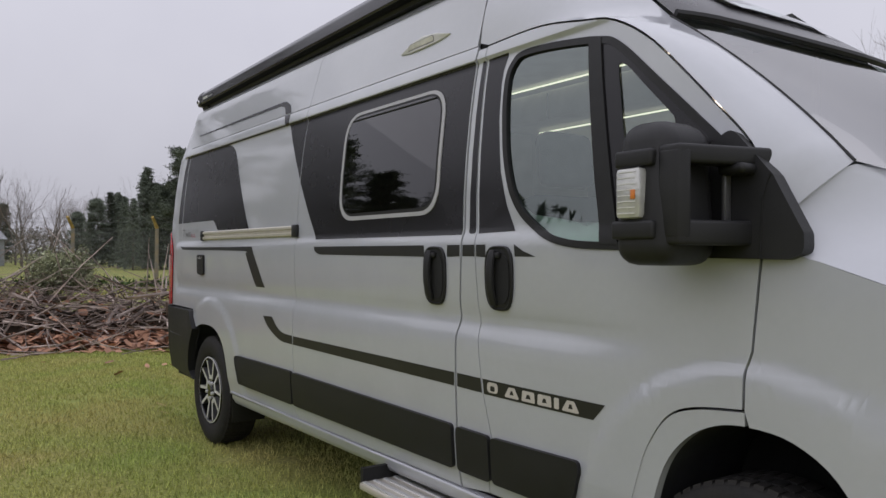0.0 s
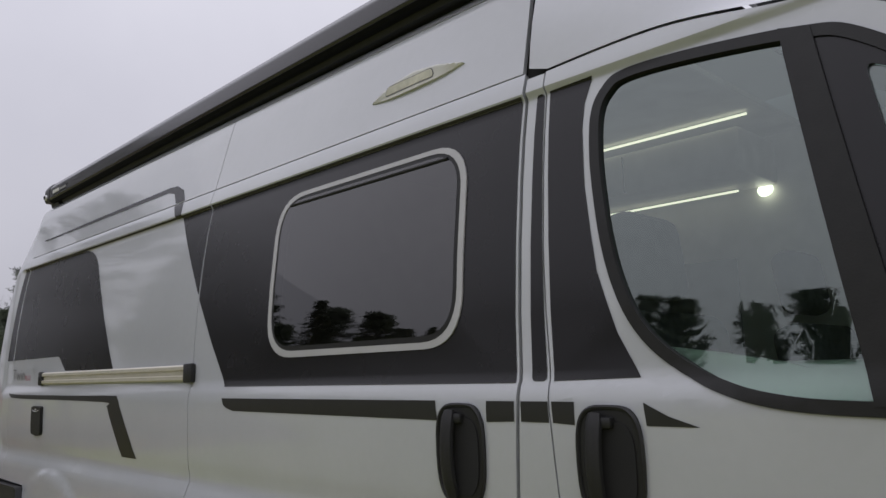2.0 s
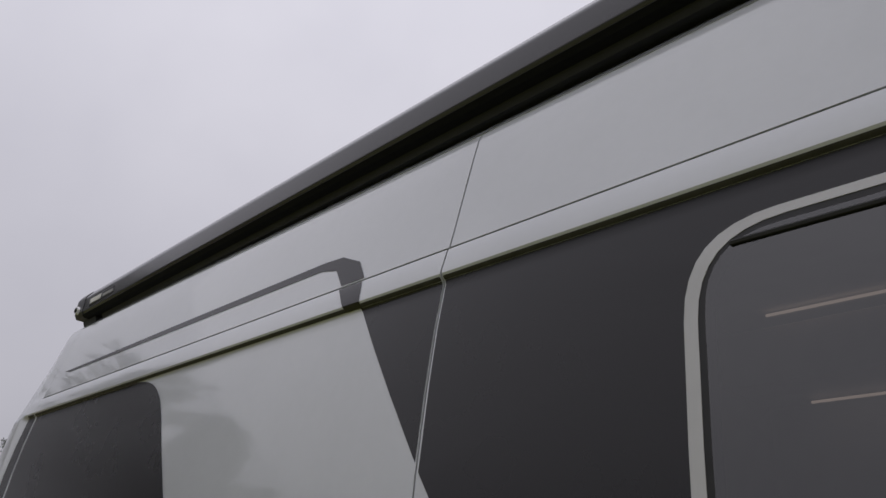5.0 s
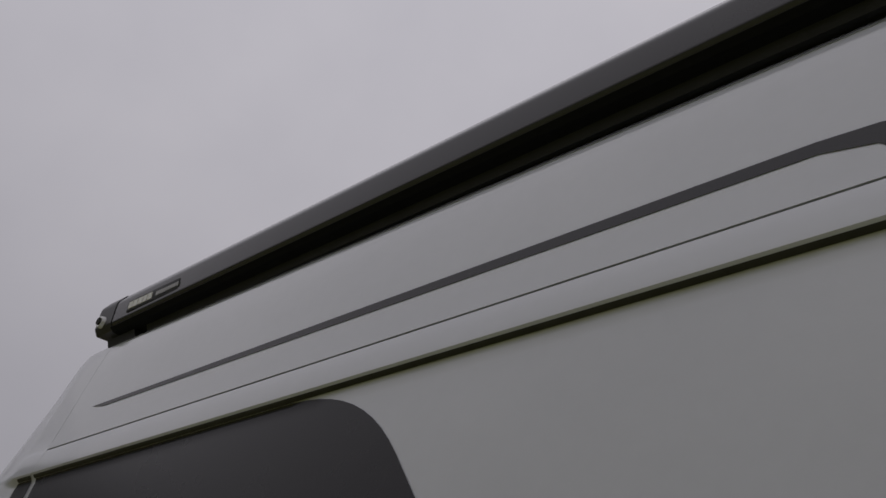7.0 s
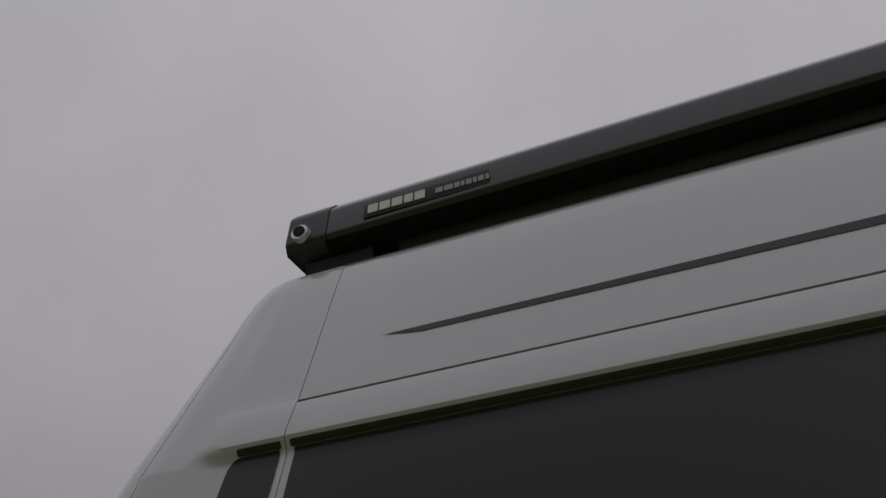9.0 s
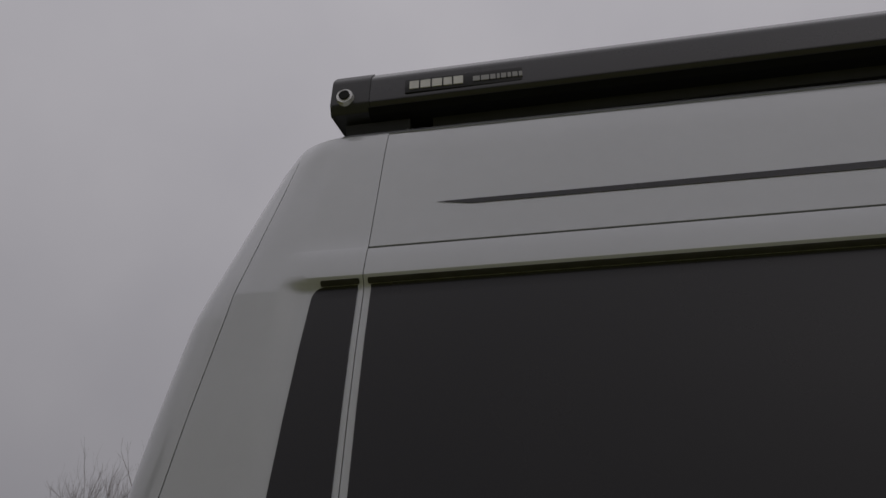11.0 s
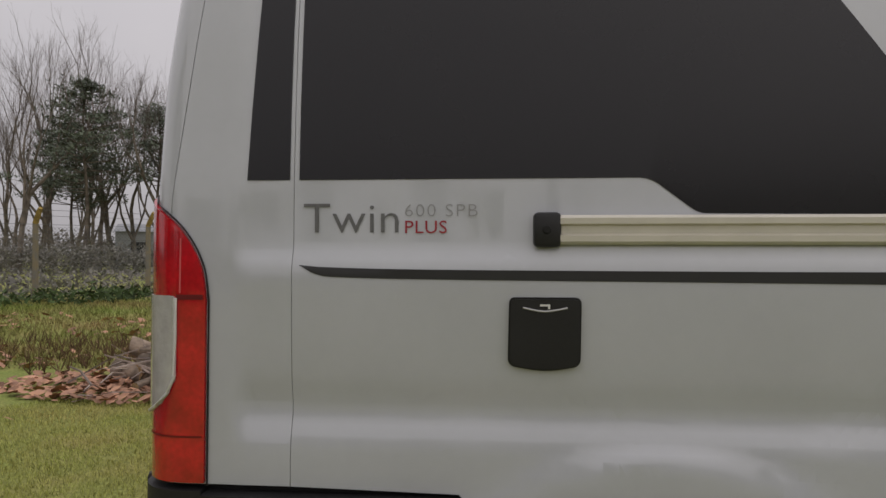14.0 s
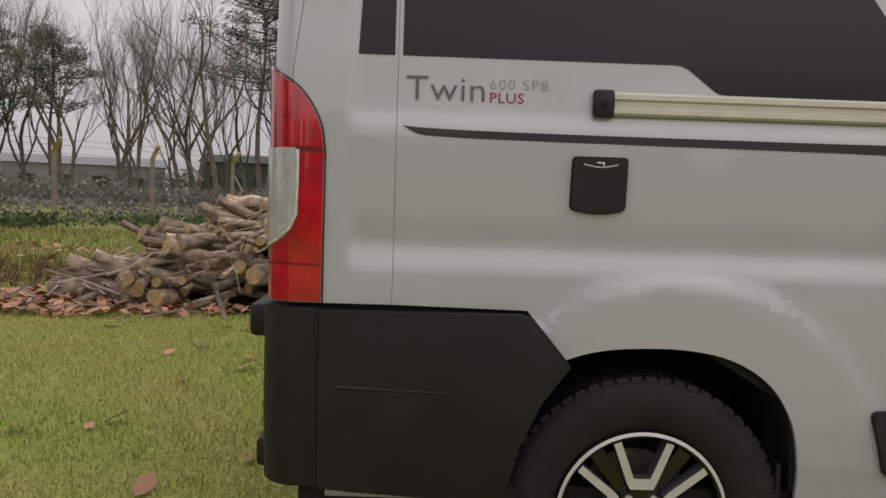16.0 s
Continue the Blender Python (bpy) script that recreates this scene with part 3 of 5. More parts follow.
# inner shell behind the gaps, far side, floor
shell = part("inner_shell", sheet([[(-0.930, 0.420), (-0.930, 2.330), (2.925, 2.330), (2.925, 2.000), (3.015, 2.000), (3.025, 1.462), (3.140, 1.362), (3.319, 0.438)] + [(0.370, 0.420), (0.339, 0.660), (0.051, 0.830), (-0.200, 0.810), (-0.380, 0.500)], WIN_HOLE[::-1]], 0.01, -0.02, ucuts=UC), GAP, van)
def far_z(x, z):
    top = float(np.interp(x, [3.1, 3.6, 4.1, 4.3, 4.6], [2.44, 2.0, 1.5, 1.35, 1.05]))
    return 0.35 + (z - 0.35) * (top - 0.35) / 2.09


part("far_side", loft([[Vector((x, 2.05 - side_y(1.0, z), far_z(x, z))) for z in (0.35, 0.6, 1.0, 1.35, 1.6, 1.98, 2.2, 2.36, 2.44)] for x in (-0.98, 0.5, 2.0, 3.1, 3.6, 4.1, 4.3, 4.6)], True), PAINT, van)
part("underfloor", box(-0.9, 4.6, 0.06, 1.98, 0.36, 0.42), GAP, van)
for ax in (0.0, 4.035):
    part("axle", tube([(ax, 0.1, 0.34), (ax, 1.95, 0.34)], [0.06, 0.06], 10), GAP, van)

# crease under the drip ledge, its shade laid on as thin dark strips
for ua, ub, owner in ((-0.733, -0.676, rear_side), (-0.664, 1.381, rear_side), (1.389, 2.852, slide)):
    part("ledge_shade_strip", sheet([fillet([(ua, 1.9985), (ub, 1.9985), (ub, 2.0055), (ua, 2.0055)], 0.002, 2)], 0, 0.0010, ucuts=steps(ua, ub, 0.1)), CREASE_SHADE, owner)

# vinyl graphics
part("graphic_panel", sheet([fillet([(-0.660, 1.503), (-0.660, 1.998), (0.294, 1.998), (0.681, 1.429), (0.122, 1.434), (0.032, 1.503)], [0, 0, 0.30, 0.0, 0.05, 0.07], 10)], 0, 0.0012), VINYL, rear_side)
part("graphic_panel", sheet([fillet([(-0.679, 1.503), (-0.679, 1.998), (-0.745, 1.998), (-0.768, 1.503)], [0, 0, 0.02, 0])], 0, 0.0012, ucuts=UC), VINYL, rear_side)
part("graphic_panel", sheet([fillet([(1.379, 1.674), (1.381, 1.998), (1.150, 1.998)], 0)], 0, 0.0012), VINYL, rear_side)
part("graphic_panel", sheet([[(1.390, 1.658), (1.390, 1.998), (2.851, 1.998), (2.851, 1.354), (1.615, 1.353)], fillet([(1.865, 1.441), (2.687, 1.442), (2.687, 1.939), (1.865, 1.939)], 0.125, 8)[::-1]], 0, 0.0012), VINYL, slide)
part("graphic_panel", sheet([fillet([(2.893, 1.357), (2.933, 1.357), (2.915, 1.998), (2.893, 1.998)], 0.012)], 0, 0.0012), VINYL, pillar)
part("graphic_panel", sheet([[(2.951, 1.357), (2.930, 1.998), (3.044, 2.000), (3.026, 1.940), (3.024, 1.880), (3.033, 1.751), (3.062, 1.571), (3.105, 1.447), (3.152, 1.362)]], 0, 0.0012), VINYL, door)
STREAK = [(-0.575, 2.152), (-0.520, 2.142), (0.205, 2.138), (0.961, 2.135), (1.022, 2.120), (1.063, 2.070)]
STREAK_T = [(1.139, 2.070), (1.103, 2.120), (1.032, 2.152), (0.961, 2.157), (0.205, 2.155), (-0.300, 2.152)]
part("graphic_stripe", sheet([STREAK + STREAK_T], 0, 0.0012), VINYL, rear_side)
part("graphic_stripe", sheet([[(1.063, 2.060), (1.139, 2.060), (1.156, 1.998), (1.108, 1.998)]], 0, 0.0012), VINYL, rear_side)
part("graphic_stripe", sheet([spline([(1.615, 1.317), (1.632, 1.292), (1.686, 1.278)], 4) + [(2.618, 1.272), (2.612, 1.317)]], 0, 0.0012), VINYL_SOLID, slide)
part("graphic_stripe", sheet([[(2.772, 1.272), (2.851, 1.275), (2.852, 1.317), (2.772, 1.317)]], 0, 0.0012), VINYL_SOLID, slide)
part("graphic_stripe", sheet([[(2.870, 1.275), (2.943, 1.275), (2.941, 1.317), (2.870, 1.317)]], 0, 0.0012), VINYL_SOLID, pillar)
part("graphic_stripe", sheet([[(2.953, 1.275), (3.006, 1.272), (3.006, 1.317), (2.950, 1.317)]], 0, 0.0012), VINYL_SOLID, door)
part("graphic_stripe", sheet([[(3.165, 1.275), (3.269, 1.275), (3.210, 1.293), (3.160, 1.317)]], 0, 0.0012), VINYL_SOLID, door)
part("graphic_stripe", sheet([spline([(-0.655, 1.332), (-0.620, 1.314), (-0.560, 1.308), (-0.300, 1.304), (0.620, 1.297), (0.672, 1.280), (0.693, 1.251)], 4) + [(0.827, 1.087), (0.961, 1.087)] + spline([(0.801, 1.281), (0.775, 1.316), (0.724, 1.323), (0.308, 1.322), (-0.400, 1.324), (-0.655, 1.330)], 4)], 0, 0.0012), VINYL_SOLID, rear_side)
part("graphic_stripe", sheet([[(0.967, 0.928), (1.098, 0.931)] + spline([(1.098, 0.931), (1.154, 0.887), (1.234, 0.856), (1.366, 0.849)], 4)[1:] + [(1.366, 0.804)] + spline([(1.366, 0.804), (1.234, 0.806), (1.134, 0.830), (1.032, 0.874), (0.967, 0.928)], 4)[1:-1]], 0, 0.0012), VINYL_SOLID, rear_side)
part("graphic_stripe", sheet([[(1.378, 0.803), (2.825, 0.794), (2.825, 0.844), (1.378, 0.848)]], 0, 0.0012), VINYL_SOLID, slide)
part("graphic_stripe", sheet([[(2.845, 0.794), (2.993, 0.792), (2.985, 0.843), (2.845, 0.844)]], 0, 0.0012), VINYL_SOLID, pillar)
part("graphic_stripe", sheet([[(3.005, 0.790), (3.525, 0.790), (3.572, 0.841), (2.997, 0.843)]], 0, 0.0012, ucuts=steps(3.0, 3.6, 0.02), zcuts=[0.8, 0.82, 0.84]), VINYL_SOLID, door)

# brand mark on the door as plain blocks
bx = 3.118
for w, top, cut in ((0.078, 0.030, 0.020), (0.066, 0.058, 0.026), (0.066, 0.060, 0.022), (0.022, 0.022, 0.0), (0.078, 0.030, 0.020)):
    c, loops = bx + w / 2, []
    loops.append(fillet([(bx, 0.798), (bx + w, 0.798), (c + top / 2, 0.833), (c - top / 2, 0.833)], 0.005, 3))
    if cut:
        loops.append([(c - cut / 2, 0.808), (c - cut / 4, 0.822), (c + cut / 4, 0.822), (c + cut / 2, 0.808)])
    part("mark_block", sheet(loops, 0, 0.0025), SAND_MARK, door)
    bx += w + 0.011
part("mark_block", sheet([fillet([(3.025, 0.800), (3.084, 0.800), (3.084, 0.836), (3.025, 0.836)], 0.016, 5), fillet([(3.042, 0.806), (3.067, 0.806), (3.067, 0.824), (3.042, 0.824)], 0.006, 3)[::-1]], 0, 0.0025), SAND_MARK, door)


def lettering(body, size, x, z, material, parent, squash=1.0, space=1.0, weight=0.0):
    cu = bpy.data.curves.new("lettering", "FONT")
    cu.body, cu.size, cu.space_character, cu.resolution_u, cu.offset = body, size, space, 3, weight
    tmp = bpy.data.objects.new("tmp", cu)
    scene.collection.objects.link(tmp)
    me = bpy.data.meshes.new_from_object(tmp.evaluated_get(bpy.context.evaluated_depsgraph_get()))
    bpy.data.objects.remove(tmp)
    me.materials.clear()
    me.materials.append(material)
    for v in me.vertices:
        v.co = (x + v.co.x * squash, side_y(x, z) - 0.0022, z + v.co.y)
    # one object a letter
    link = list(range(len(me.vertices)))

    def root(i):
        while link[i] != i:
            i = link[i]
        return i

    for p in me.polygons:
        for v in p.vertices[1:]:
            link[root(v)] = root(p.vertices[0])
    groups = {}
    for p in me.polygons:
        groups.setdefault(root(p.vertices[0]), []).append(list(p.vertices))
    for faces in groups.values():
        used = sorted({v for f in faces for v in f})
        at = {v: k for k, v in enumerate(used)}
        lm = bpy.data.meshes.new("letter")
        lm.from_pydata([tuple(me.vertices[v].co) for v in used], [], [[at[v] for v in f] for f in faces])
        lm.materials.append(material)
        new("letter", lm).parent = parent
    bpy.data.meshes.remove(me)


lettering("Twin", 0.086, -0.652, 1.397, GREY_MARK, rear_side, 1.12, 1.03, -0.0005)
lettering("600 SPB", 0.036, -0.447, 1.429, PALE_MARK, rear_side, 1.12, 1.12, -0.0005)
lettering("PLUS", 0.036, -0.447, 1.396, RED_MARK, rear_side, 1.08, 1.05)

# sliding door window
wf = part("window_trim", sheet([WIN, fillet([(1.877, 1.455), (2.674, 1.453), (2.674, 1.930), (1.877, 1.929)], 0.12, 8)[::-1]], 0.02, 0.005), WIN_TRIM, slide)
part("window_frame", sheet([fillet([(1.867, 1.448), (2.683, 1.449), (2.683, 1.935), (1.867, 1.935)], 0.12, 8), fillet([(1.890, 1.470), (2.659, 1.471), (2.659, 1.917), (1.890, 1.917)], 0.10, 8)[::-1]], 0.02, 0.004), RUBBER, slide)
pane = part("window_pane", sheet([WIN_GLASS], 0, 0.0045), DARK_GLASS, slide)
pane.visible_shadow = False
part("window_hinge", tube([side(u, 1.907) + Vector((0, -0.006, 0)) for u in (1.925, 2.27, 2.62)], [0.004] * 3, 6), RUBBER, slide)

# entry lamp: a low moulded crescent with a sunk lens
lamp_loop = spline([(2.268, 2.155), (2.354, 2.148), (2.474, 2.150), (2.565, 2.156), (2.637, 2.168)], 5)[:-1] + spline([(2.637, 2.168), (2.545, 2.193), (2.454, 2.203), (2.364, 2.190), (2.268, 2.155)], 5)[:-1]


def lamp_swell(u, z):
    zb = float(np.interp(u, (2.268, 2.354, 2.474, 2.565, 2.637), (2.155, 2.148, 2.150, 2.156, 2.168)))
    zt = float(np.interp(u, (2.268, 2.364, 2.454, 2.545, 2.637), (2.156, 2.190, 2.203, 2.193, 2.169)))
    v = min(1.0, max(0.0, (z - zb) / (zt - zb)))
    ends = max(0.0, 1 - ((u - 2.452) / 0.186) ** 2) ** 0.5
    rise = 0.35 + 0.65 * v / 0.8 if v < 0.8 else max(0.0, 1 - ((v - 0.8) / 0.2) ** 2) ** 0.5
    return side(u, z) + Vector((0, -1, 0.12)) * 0.020 * ends * rise


LAMP_U, LAMP_Z = steps(2.28, 2.63, 0.01), steps(2.15, 2.203, 0.004)
lamp = part("entry_lamp", sheet([lamp_loop], 0.02, 0.001, ucuts=LAMP_U, zcuts=LAMP_Z, f=lamp_swell), LAMP_SHELL, van, "pale moulded lamp shell with cream lens", angle=60)
part("lens_groove", sheet([fillet([(2.330, 2.1545), (2.534, 2.1585), (2.530, 2.1845), (2.350, 2.1805)], 0.0115, 5)], 0.001, 0.0018, ucuts=LAMP_U, zcuts=LAMP_Z, f=lamp_swell), ALU_GREY, lamp)
part("lamp_lens", sheet([fillet([(2.333, 2.157), (2.531, 2.161), (2.527, 2.182), (2.352, 2.178)], 0.010, 5)], 0.001, 0.0028, ucuts=LAMP_U, zcuts=LAMP_Z, f=lamp_swell), LAMP_CREAM, lamp)


def handle(u0, parent):
    loop = []
    for k in range(40):
        a = 2 * math.pi * k / 40
        ca, sa = math.cos(a), math.sin(a)
        w = 0.073 if sa > 0 else 0.073 - 0.010 * abs(sa)
        loop.append((u0 - 0.002 + w * math.copysign(abs(ca) ** 0.55, ca), 1.200 + 0.112 * math.copysign(abs(sa) ** 0.55, sa)))
    c = Vector((u0, 1.200))
    h = part("door_handle", sheet([loop], 0.010, 0.006), PLASTIC, parent, "black plastic recessed grip")
    inner = [tuple(c + 0.96 * (Vector(p) - c)) for p in loop]
    part("handle_rim", tube([side(u, z) + 0.006 * side_normal(u, z) for u, z in inner + inner[:1]], [0.005] * 41, 6), PLASTIC, h)
    cup = [tuple(Vector((u0, 1.196)) + Vector((0.78 * (p[0] - u0), 0.76 * (p[1] - 1.2)))) for p in loop]
    part("handle_cup", sheet([cup], 0.002, 0.0085), GAP, h)
    base = side(u0, 1.2)
    pts = [base + Vector((-0.016, -0.010 - 0.018 * math.sin(math.pi * min(1, s * 1.02 + 0.05)) ** 0.6, 0.096 - 0.19 * s)) for s in [k / 12 for k in range(13)]]
    g = tube(pts, [0.010] + [0.0125] * 11 + [0.010], 10)
    bmesh.ops.scale(g, verts=g.verts, vec=(1.45, 1, 1), space=Matrix.Translation(-base))
    part("grip", g, PLASTIC, h)
    part("grip_clasp", box(u0 - 0.024, u0 + 0.014, base.y - 0.022, base.y - 0.004, 1.268, 1.290, bevel=0.006), PLASTIC, h)


handle(2.695, slide)
handle(3.086, door)

# side guide rail of the door
RZ, RY = 1.402, side_y(0.516, 1.400)
bm = bmesh.new()
prof = [(0.0, -0.030), (-0.010, -0.030), (-0.016, -0.024), (-0.016, -0.012), (-0.007, -0.008), (-0.007, 0.008), (-0.016, 0.012), (-0.016, 0.024), (-0.010, 0.030), (0.0, 0.030)]
r0 = [bm.verts.new((-0.14, RY + y - 0.002, RZ + z * 0.95)) for y, z in prof]
r1 = [bm.verts.new((1.345, RY + y - 0.002, RZ + z * 0.95)) for y, z in prof]
for i in range(len(prof)):
    j = (i + 1) % len(prof)
    bm.faces.new((r0[i], r1[i], r1[j], r0[j]))
bm.faces.new(r0)
bm.faces.new(r1[::-1])
bmesh.ops.recalc_face_normals(bm, faces=bm.faces[:])
rail = part("guide_rail", bm, ALU, van, "champagne aluminium sliding rail with black end caps")
cap_r = part("rail_cap", box(-0.192, -0.138, RY - 0.021, RY, RZ - 0.034, RZ + 0.034, bevel=0.009), PLASTIC, rail)
part("rail_cap", box(1.343, 1.402, RY - 0.021, RY, RZ - 0.033, RZ + 0.033, bevel=0.006), PLASTIC, rail)
lk = bmesh.new()
bmesh.ops.create_cone(lk, cap_ends=True, segments=16, radius1=0.009, radius2=0.007, depth=0.004, matrix=pose(-0.166, RY - 0.0225, RZ, 90))
part("screw", lk, GAP, cap_r)

# water filler flap
flap_loop = fillet([(-0.238, 1.142), (-0.170, 1.131), (-0.105, 1.142), (-0.103, 1.268), (-0.235, 1.268)], [0.018, 0.3, 0.018, 0.012, 0.012])
flap = part("water_filler_flap", sheet([flap_loop], 0.014, 0.013), PLASTIC, van, "black plastic filler flap with tap sign")
part("flap_frame", sheet([[(-0.17 + (u + 0.17) * 1.05, 1.2 + (z - 1.2) * 1.05) for u, z in flap_loop]], 0.008, 0.006), RUBBER, flap)
part("flap_lip", tube([side(u, z) + Vector((0, -0.014, 0)) for u, z in spline([(-0.212, 1.252), (-0.170, 1.245), (-0.127, 1.252)], 4)], [0.002] * 9, 5), WIN_TRIM, flap)
part("tap_sign", sheet([[(-0.179, 1.259), (-0.160, 1.259), (-0.160, 1.250), (-0.164, 1.250), (-0.164, 1.255), (-0.179, 1.255)]], 0, 0.0142, zcuts=()), WHITE_MARK, flap)

# lower cladding
def skirt(loop, name="side_cladding"):
    g = part(name, sheet([fillet(loop, 0.018, 3)], 0.03, 0.016, zcuts=list(PZ) + [0.62, 0.635]), PLASTIC, van)
    return g


skirt([(0.590, 0.487), (1.364, 0.486), (1.364, 0.661), (0.540, 0.655)])
skirt([(1.381, 0.487), (2.817, 0.487), (2.817, 0.650), (1.381, 0.659)])
skirt([(2.847, 0.487), (3.037, 0.487), (3.037, 0.647), (2.847, 0.649)])
skirt([(3.052, 0.487), (3.428, 0.487), (3.473, 0.614), (3.468, 0.655), (3.052, 0.647)])
part("sill", sheet([[(0.381, 0.330), (3.635, 0.349), (3.635, 0.416), (0.381, 0.398)]], 0.02, -0.004, zcuts=[0.36, 0.38]), PAINT, van)
part("sill_lip", tube([side(u, 0.405) + Vector((0, -0.006, 0)) for u in (0.40, 1.5, 2.6, 3.6)], [0.008] * 4, 6), PAINT, van)

# rear bumper
BUMP_SIDE = [(-0.845, 0.878), (-0.845, 0.430), (-0.300, 0.400), (-0.372, 0.450), (-0.348, 0.550), (-0.298, 0.660), (-0.228, 0.757), (-0.325, 0.872), (-0.350, 0.880)]
bumper = part("rear_bumper", sheet([BUMP_SIDE], 0.05, 0.032, ucuts=UC, zcuts=[0.5, 0.6, 0.7, 0.8]), PLASTIC, van, "textured black plastic bumper corner")
part("bumper_corner", sheet([[(-0.848, 0.883), (-0.848, 0.430), (-2.880, 0.430), (-2.880, 0.883)]], 0.05, 0.018, ucuts=UC + steps(-1.25, -1.0, 0.02), zcuts=[0.45, 0.47, 0.5, 0.6, 0.7, 0.8, 0.86]), PLASTIC, bumper)
part("bumper_ridge", tube([side(u, z) + Vector((0, -0.031, 0)) for u, z in spline([(-0.800, 0.690), (-0.600, 0.683), (-0.480, 0.682), (-0.440, 0.700), (-0.400, 0.770), (-0.360, 0.830), (-0.335, 0.868)], 4)], [0.0045] * 25, 6), PLASTIC, bumper)
part("bumper_step", box(-1.055, -0.99, 0.16, 1.9, 0.775, 0.865, bevel=0.015), PLASTIC, bumper)
part("bumper_foot", box(-1.02, -0.975, 0.10, 0.4, 0.44, 0.52, bevel=0.015), PLASTIC, bumper)
part("rear_sill", sheet([[(-0.830, 0.385), (-0.400, 0.385), (-0.360, 0.425), (-0.830, 0.425)]], 0.02, -0.015, zcuts=[]), PAINT, van)

# tail lamp wrapped round the corner
LU = [(-0.845, 0.897), (-0.845, 1.260)]
lamp_poly = LU + spline([(-0.845, 1.260), (-0.855, 1.325), (-0.885, 1.385), (-0.930, 1.430), (-1.020, 1.475)], 4)[1:] + [(-1.060, 1.470), (-1.060, 0.897)]
tail = part("tail_lamp", sheet([lamp_poly], 0.02, 0.010, ucuts=UC + steps(-1.06, -0.99, 0.01), zcuts=steps(0.92, 1.46, 0.06)), RED_LENS, van, "red tail lamp with clear reversing lens")
clear = fillet([(-0.905, 1.100), (-0.935, 1.050), (-1.010, 1.020), (-1.055, 1.020), (-1.055, 1.270), (-0.905, 1.270)], 0.012, 3)
cl = part("reversing_lens", sheet([clear], 0.006, 0.0135, ucuts=UC + steps(-1.06, -0.99, 0.01), zcuts=steps(1.02, 1.26, 0.05)), CLEAR_LENS, tail)
part("lens_rim", tube([side(u, z) + 0.0145 * side_normal(u, z) for u, z in [(-0.905, 1.265), (-0.905, 1.180), (-0.905, 1.110), (-0.918, 1.075), (-0.945, 1.048), (-0.985, 1.030)]], [0.004] * 6, 6), ALU_BRIGHT, tail)
part("lens_bar", sheet([[(-0.850, 1.262), (-0.905, 1.262), (-0.905, 1.272), (-0.850, 1.272)]], 0, 0.0115, ucuts=UC), mat("deep_red_divider", (0.12, 0.003, 0.006), 0.3), tail)
part("lens_bar", sheet([[(-0.850, 0.986), (-1.000, 0.986), (-1.000, 0.990), (-0.850, 0.990)]], 0, 0.0115, ucuts=UC), mat("deep_red_line", (0.16, 0.004, 0.008), 0.3), tail)
part("lens_line", tube([side(-0.898, z) + 0.0105 * side_normal(-0.898, z) for z in (1.275, 1.33, 1.385)], [0.0016] * 3, 5), mat("pink_lens_line", (0.6, 0.12, 0.12), 0.3), tail)
part("lamp_gasket", tube([side(u, z) + 0.003 * side_normal(u, z) for u, z in [(-0.841, 0.890), (-0.841, 1.100), (-0.841, 1.260)] + spline([(-0.841, 1.260), (-0.851, 1.327), (-0.882, 1.388), (-0.928, 1.434), (-1.020, 1.480)], 4)[1:]], [0.002] * 19, 5), RUBBER, tail)


# wheels
def tread_block(bm, x, a0, ya, yb, r_in, zc=0.36):
    c = []
    for a in (a0, a0 + 2 * math.pi / 60 * 0.72):
        for r, y in ((r_in, ya), (0.361, max(ya, 0.032)), (0.361, yb), (0.348, yb)):
            c.append(bm.verts.new((x + r * math.sin(a), y, zc + r * math.cos(a))))
    bm.faces.new(c[:4]), bm.faces.new(c[7:3:-1])
    for i in range(4):
        j = (i + 1) % 4
        bm.faces.new((c[i], c[4 + i], c[4 + j], c[j]))


tb = bmesh.new()
tread_block(tb, 0, 0, 0.018, 0.07, 0.335, 0)
bmesh.ops.recalc_face_normals(tb, faces=tb.faces[:])
TREAD = bpy.data.meshes.new("tread_block")
tb.to_mesh(TREAD)
tb.free()
TREAD.materials.append(TYRE)


def wheel(x):
    bm = bmesh.new()
    prof = [(0.222, 0.030), (0.232, 0.020), (0.255, 0.012), (0.29, 0.006), (0.325, 0.010), (0.346, 0.019), (0.354, 0.032), (0.357, 0.05), (0.357, 0.20), (0.345, 0.225), (0.25, 0.235)]
    N = 72
    rings = [[bm.verts.new((x + r * math.sin(2 * math.pi * k / N), y, 0.36 + r * math.cos(2 * math.pi * k / N))) for k in range(N)] for r, y in prof]
    for a, b in zip(rings, rings[1:]):
        for k in range(N):
            bm.faces.new((a[k], a[(k + 1) % N], b[(k + 1) % N], b[k]))
    bmesh.ops.recalc_face_normals(bm, faces=bm.faces[:])
    w = part("wheel", bm, TYRE, van, "black treaded tyre on a silver and black alloy rim", angle=50)
    for k in range(60):
        o = new("tread_block", TREAD)
        o.parent = w
        o.matrix_basis = pose(x, 0, 0.36, 0, 6.0 * k, 0)
    bm = bmesh.new()
    for k in range(60):
        for ya, yb, sh in ((0.078, 0.125, 0.35), (0.133, 0.19, 0.7)):
            a0 = 2 * math.pi * (k + sh) / 60
            tread_block(bm, x, a0, ya, yb, 0.348)
    bmesh.ops.recalc_face_normals(bm, faces=bm.faces[:])
    part("inner_tread", bm, TYRE, w, smooth=False)["kind"] = "stuff"
    bm = bmesh.new()
    prof = [(0.226, 0.022), (0.222, 0.014), (0.213, 0.012), (0.206, 0.018), (0.203, 0.05), (0.19, 0.17)]
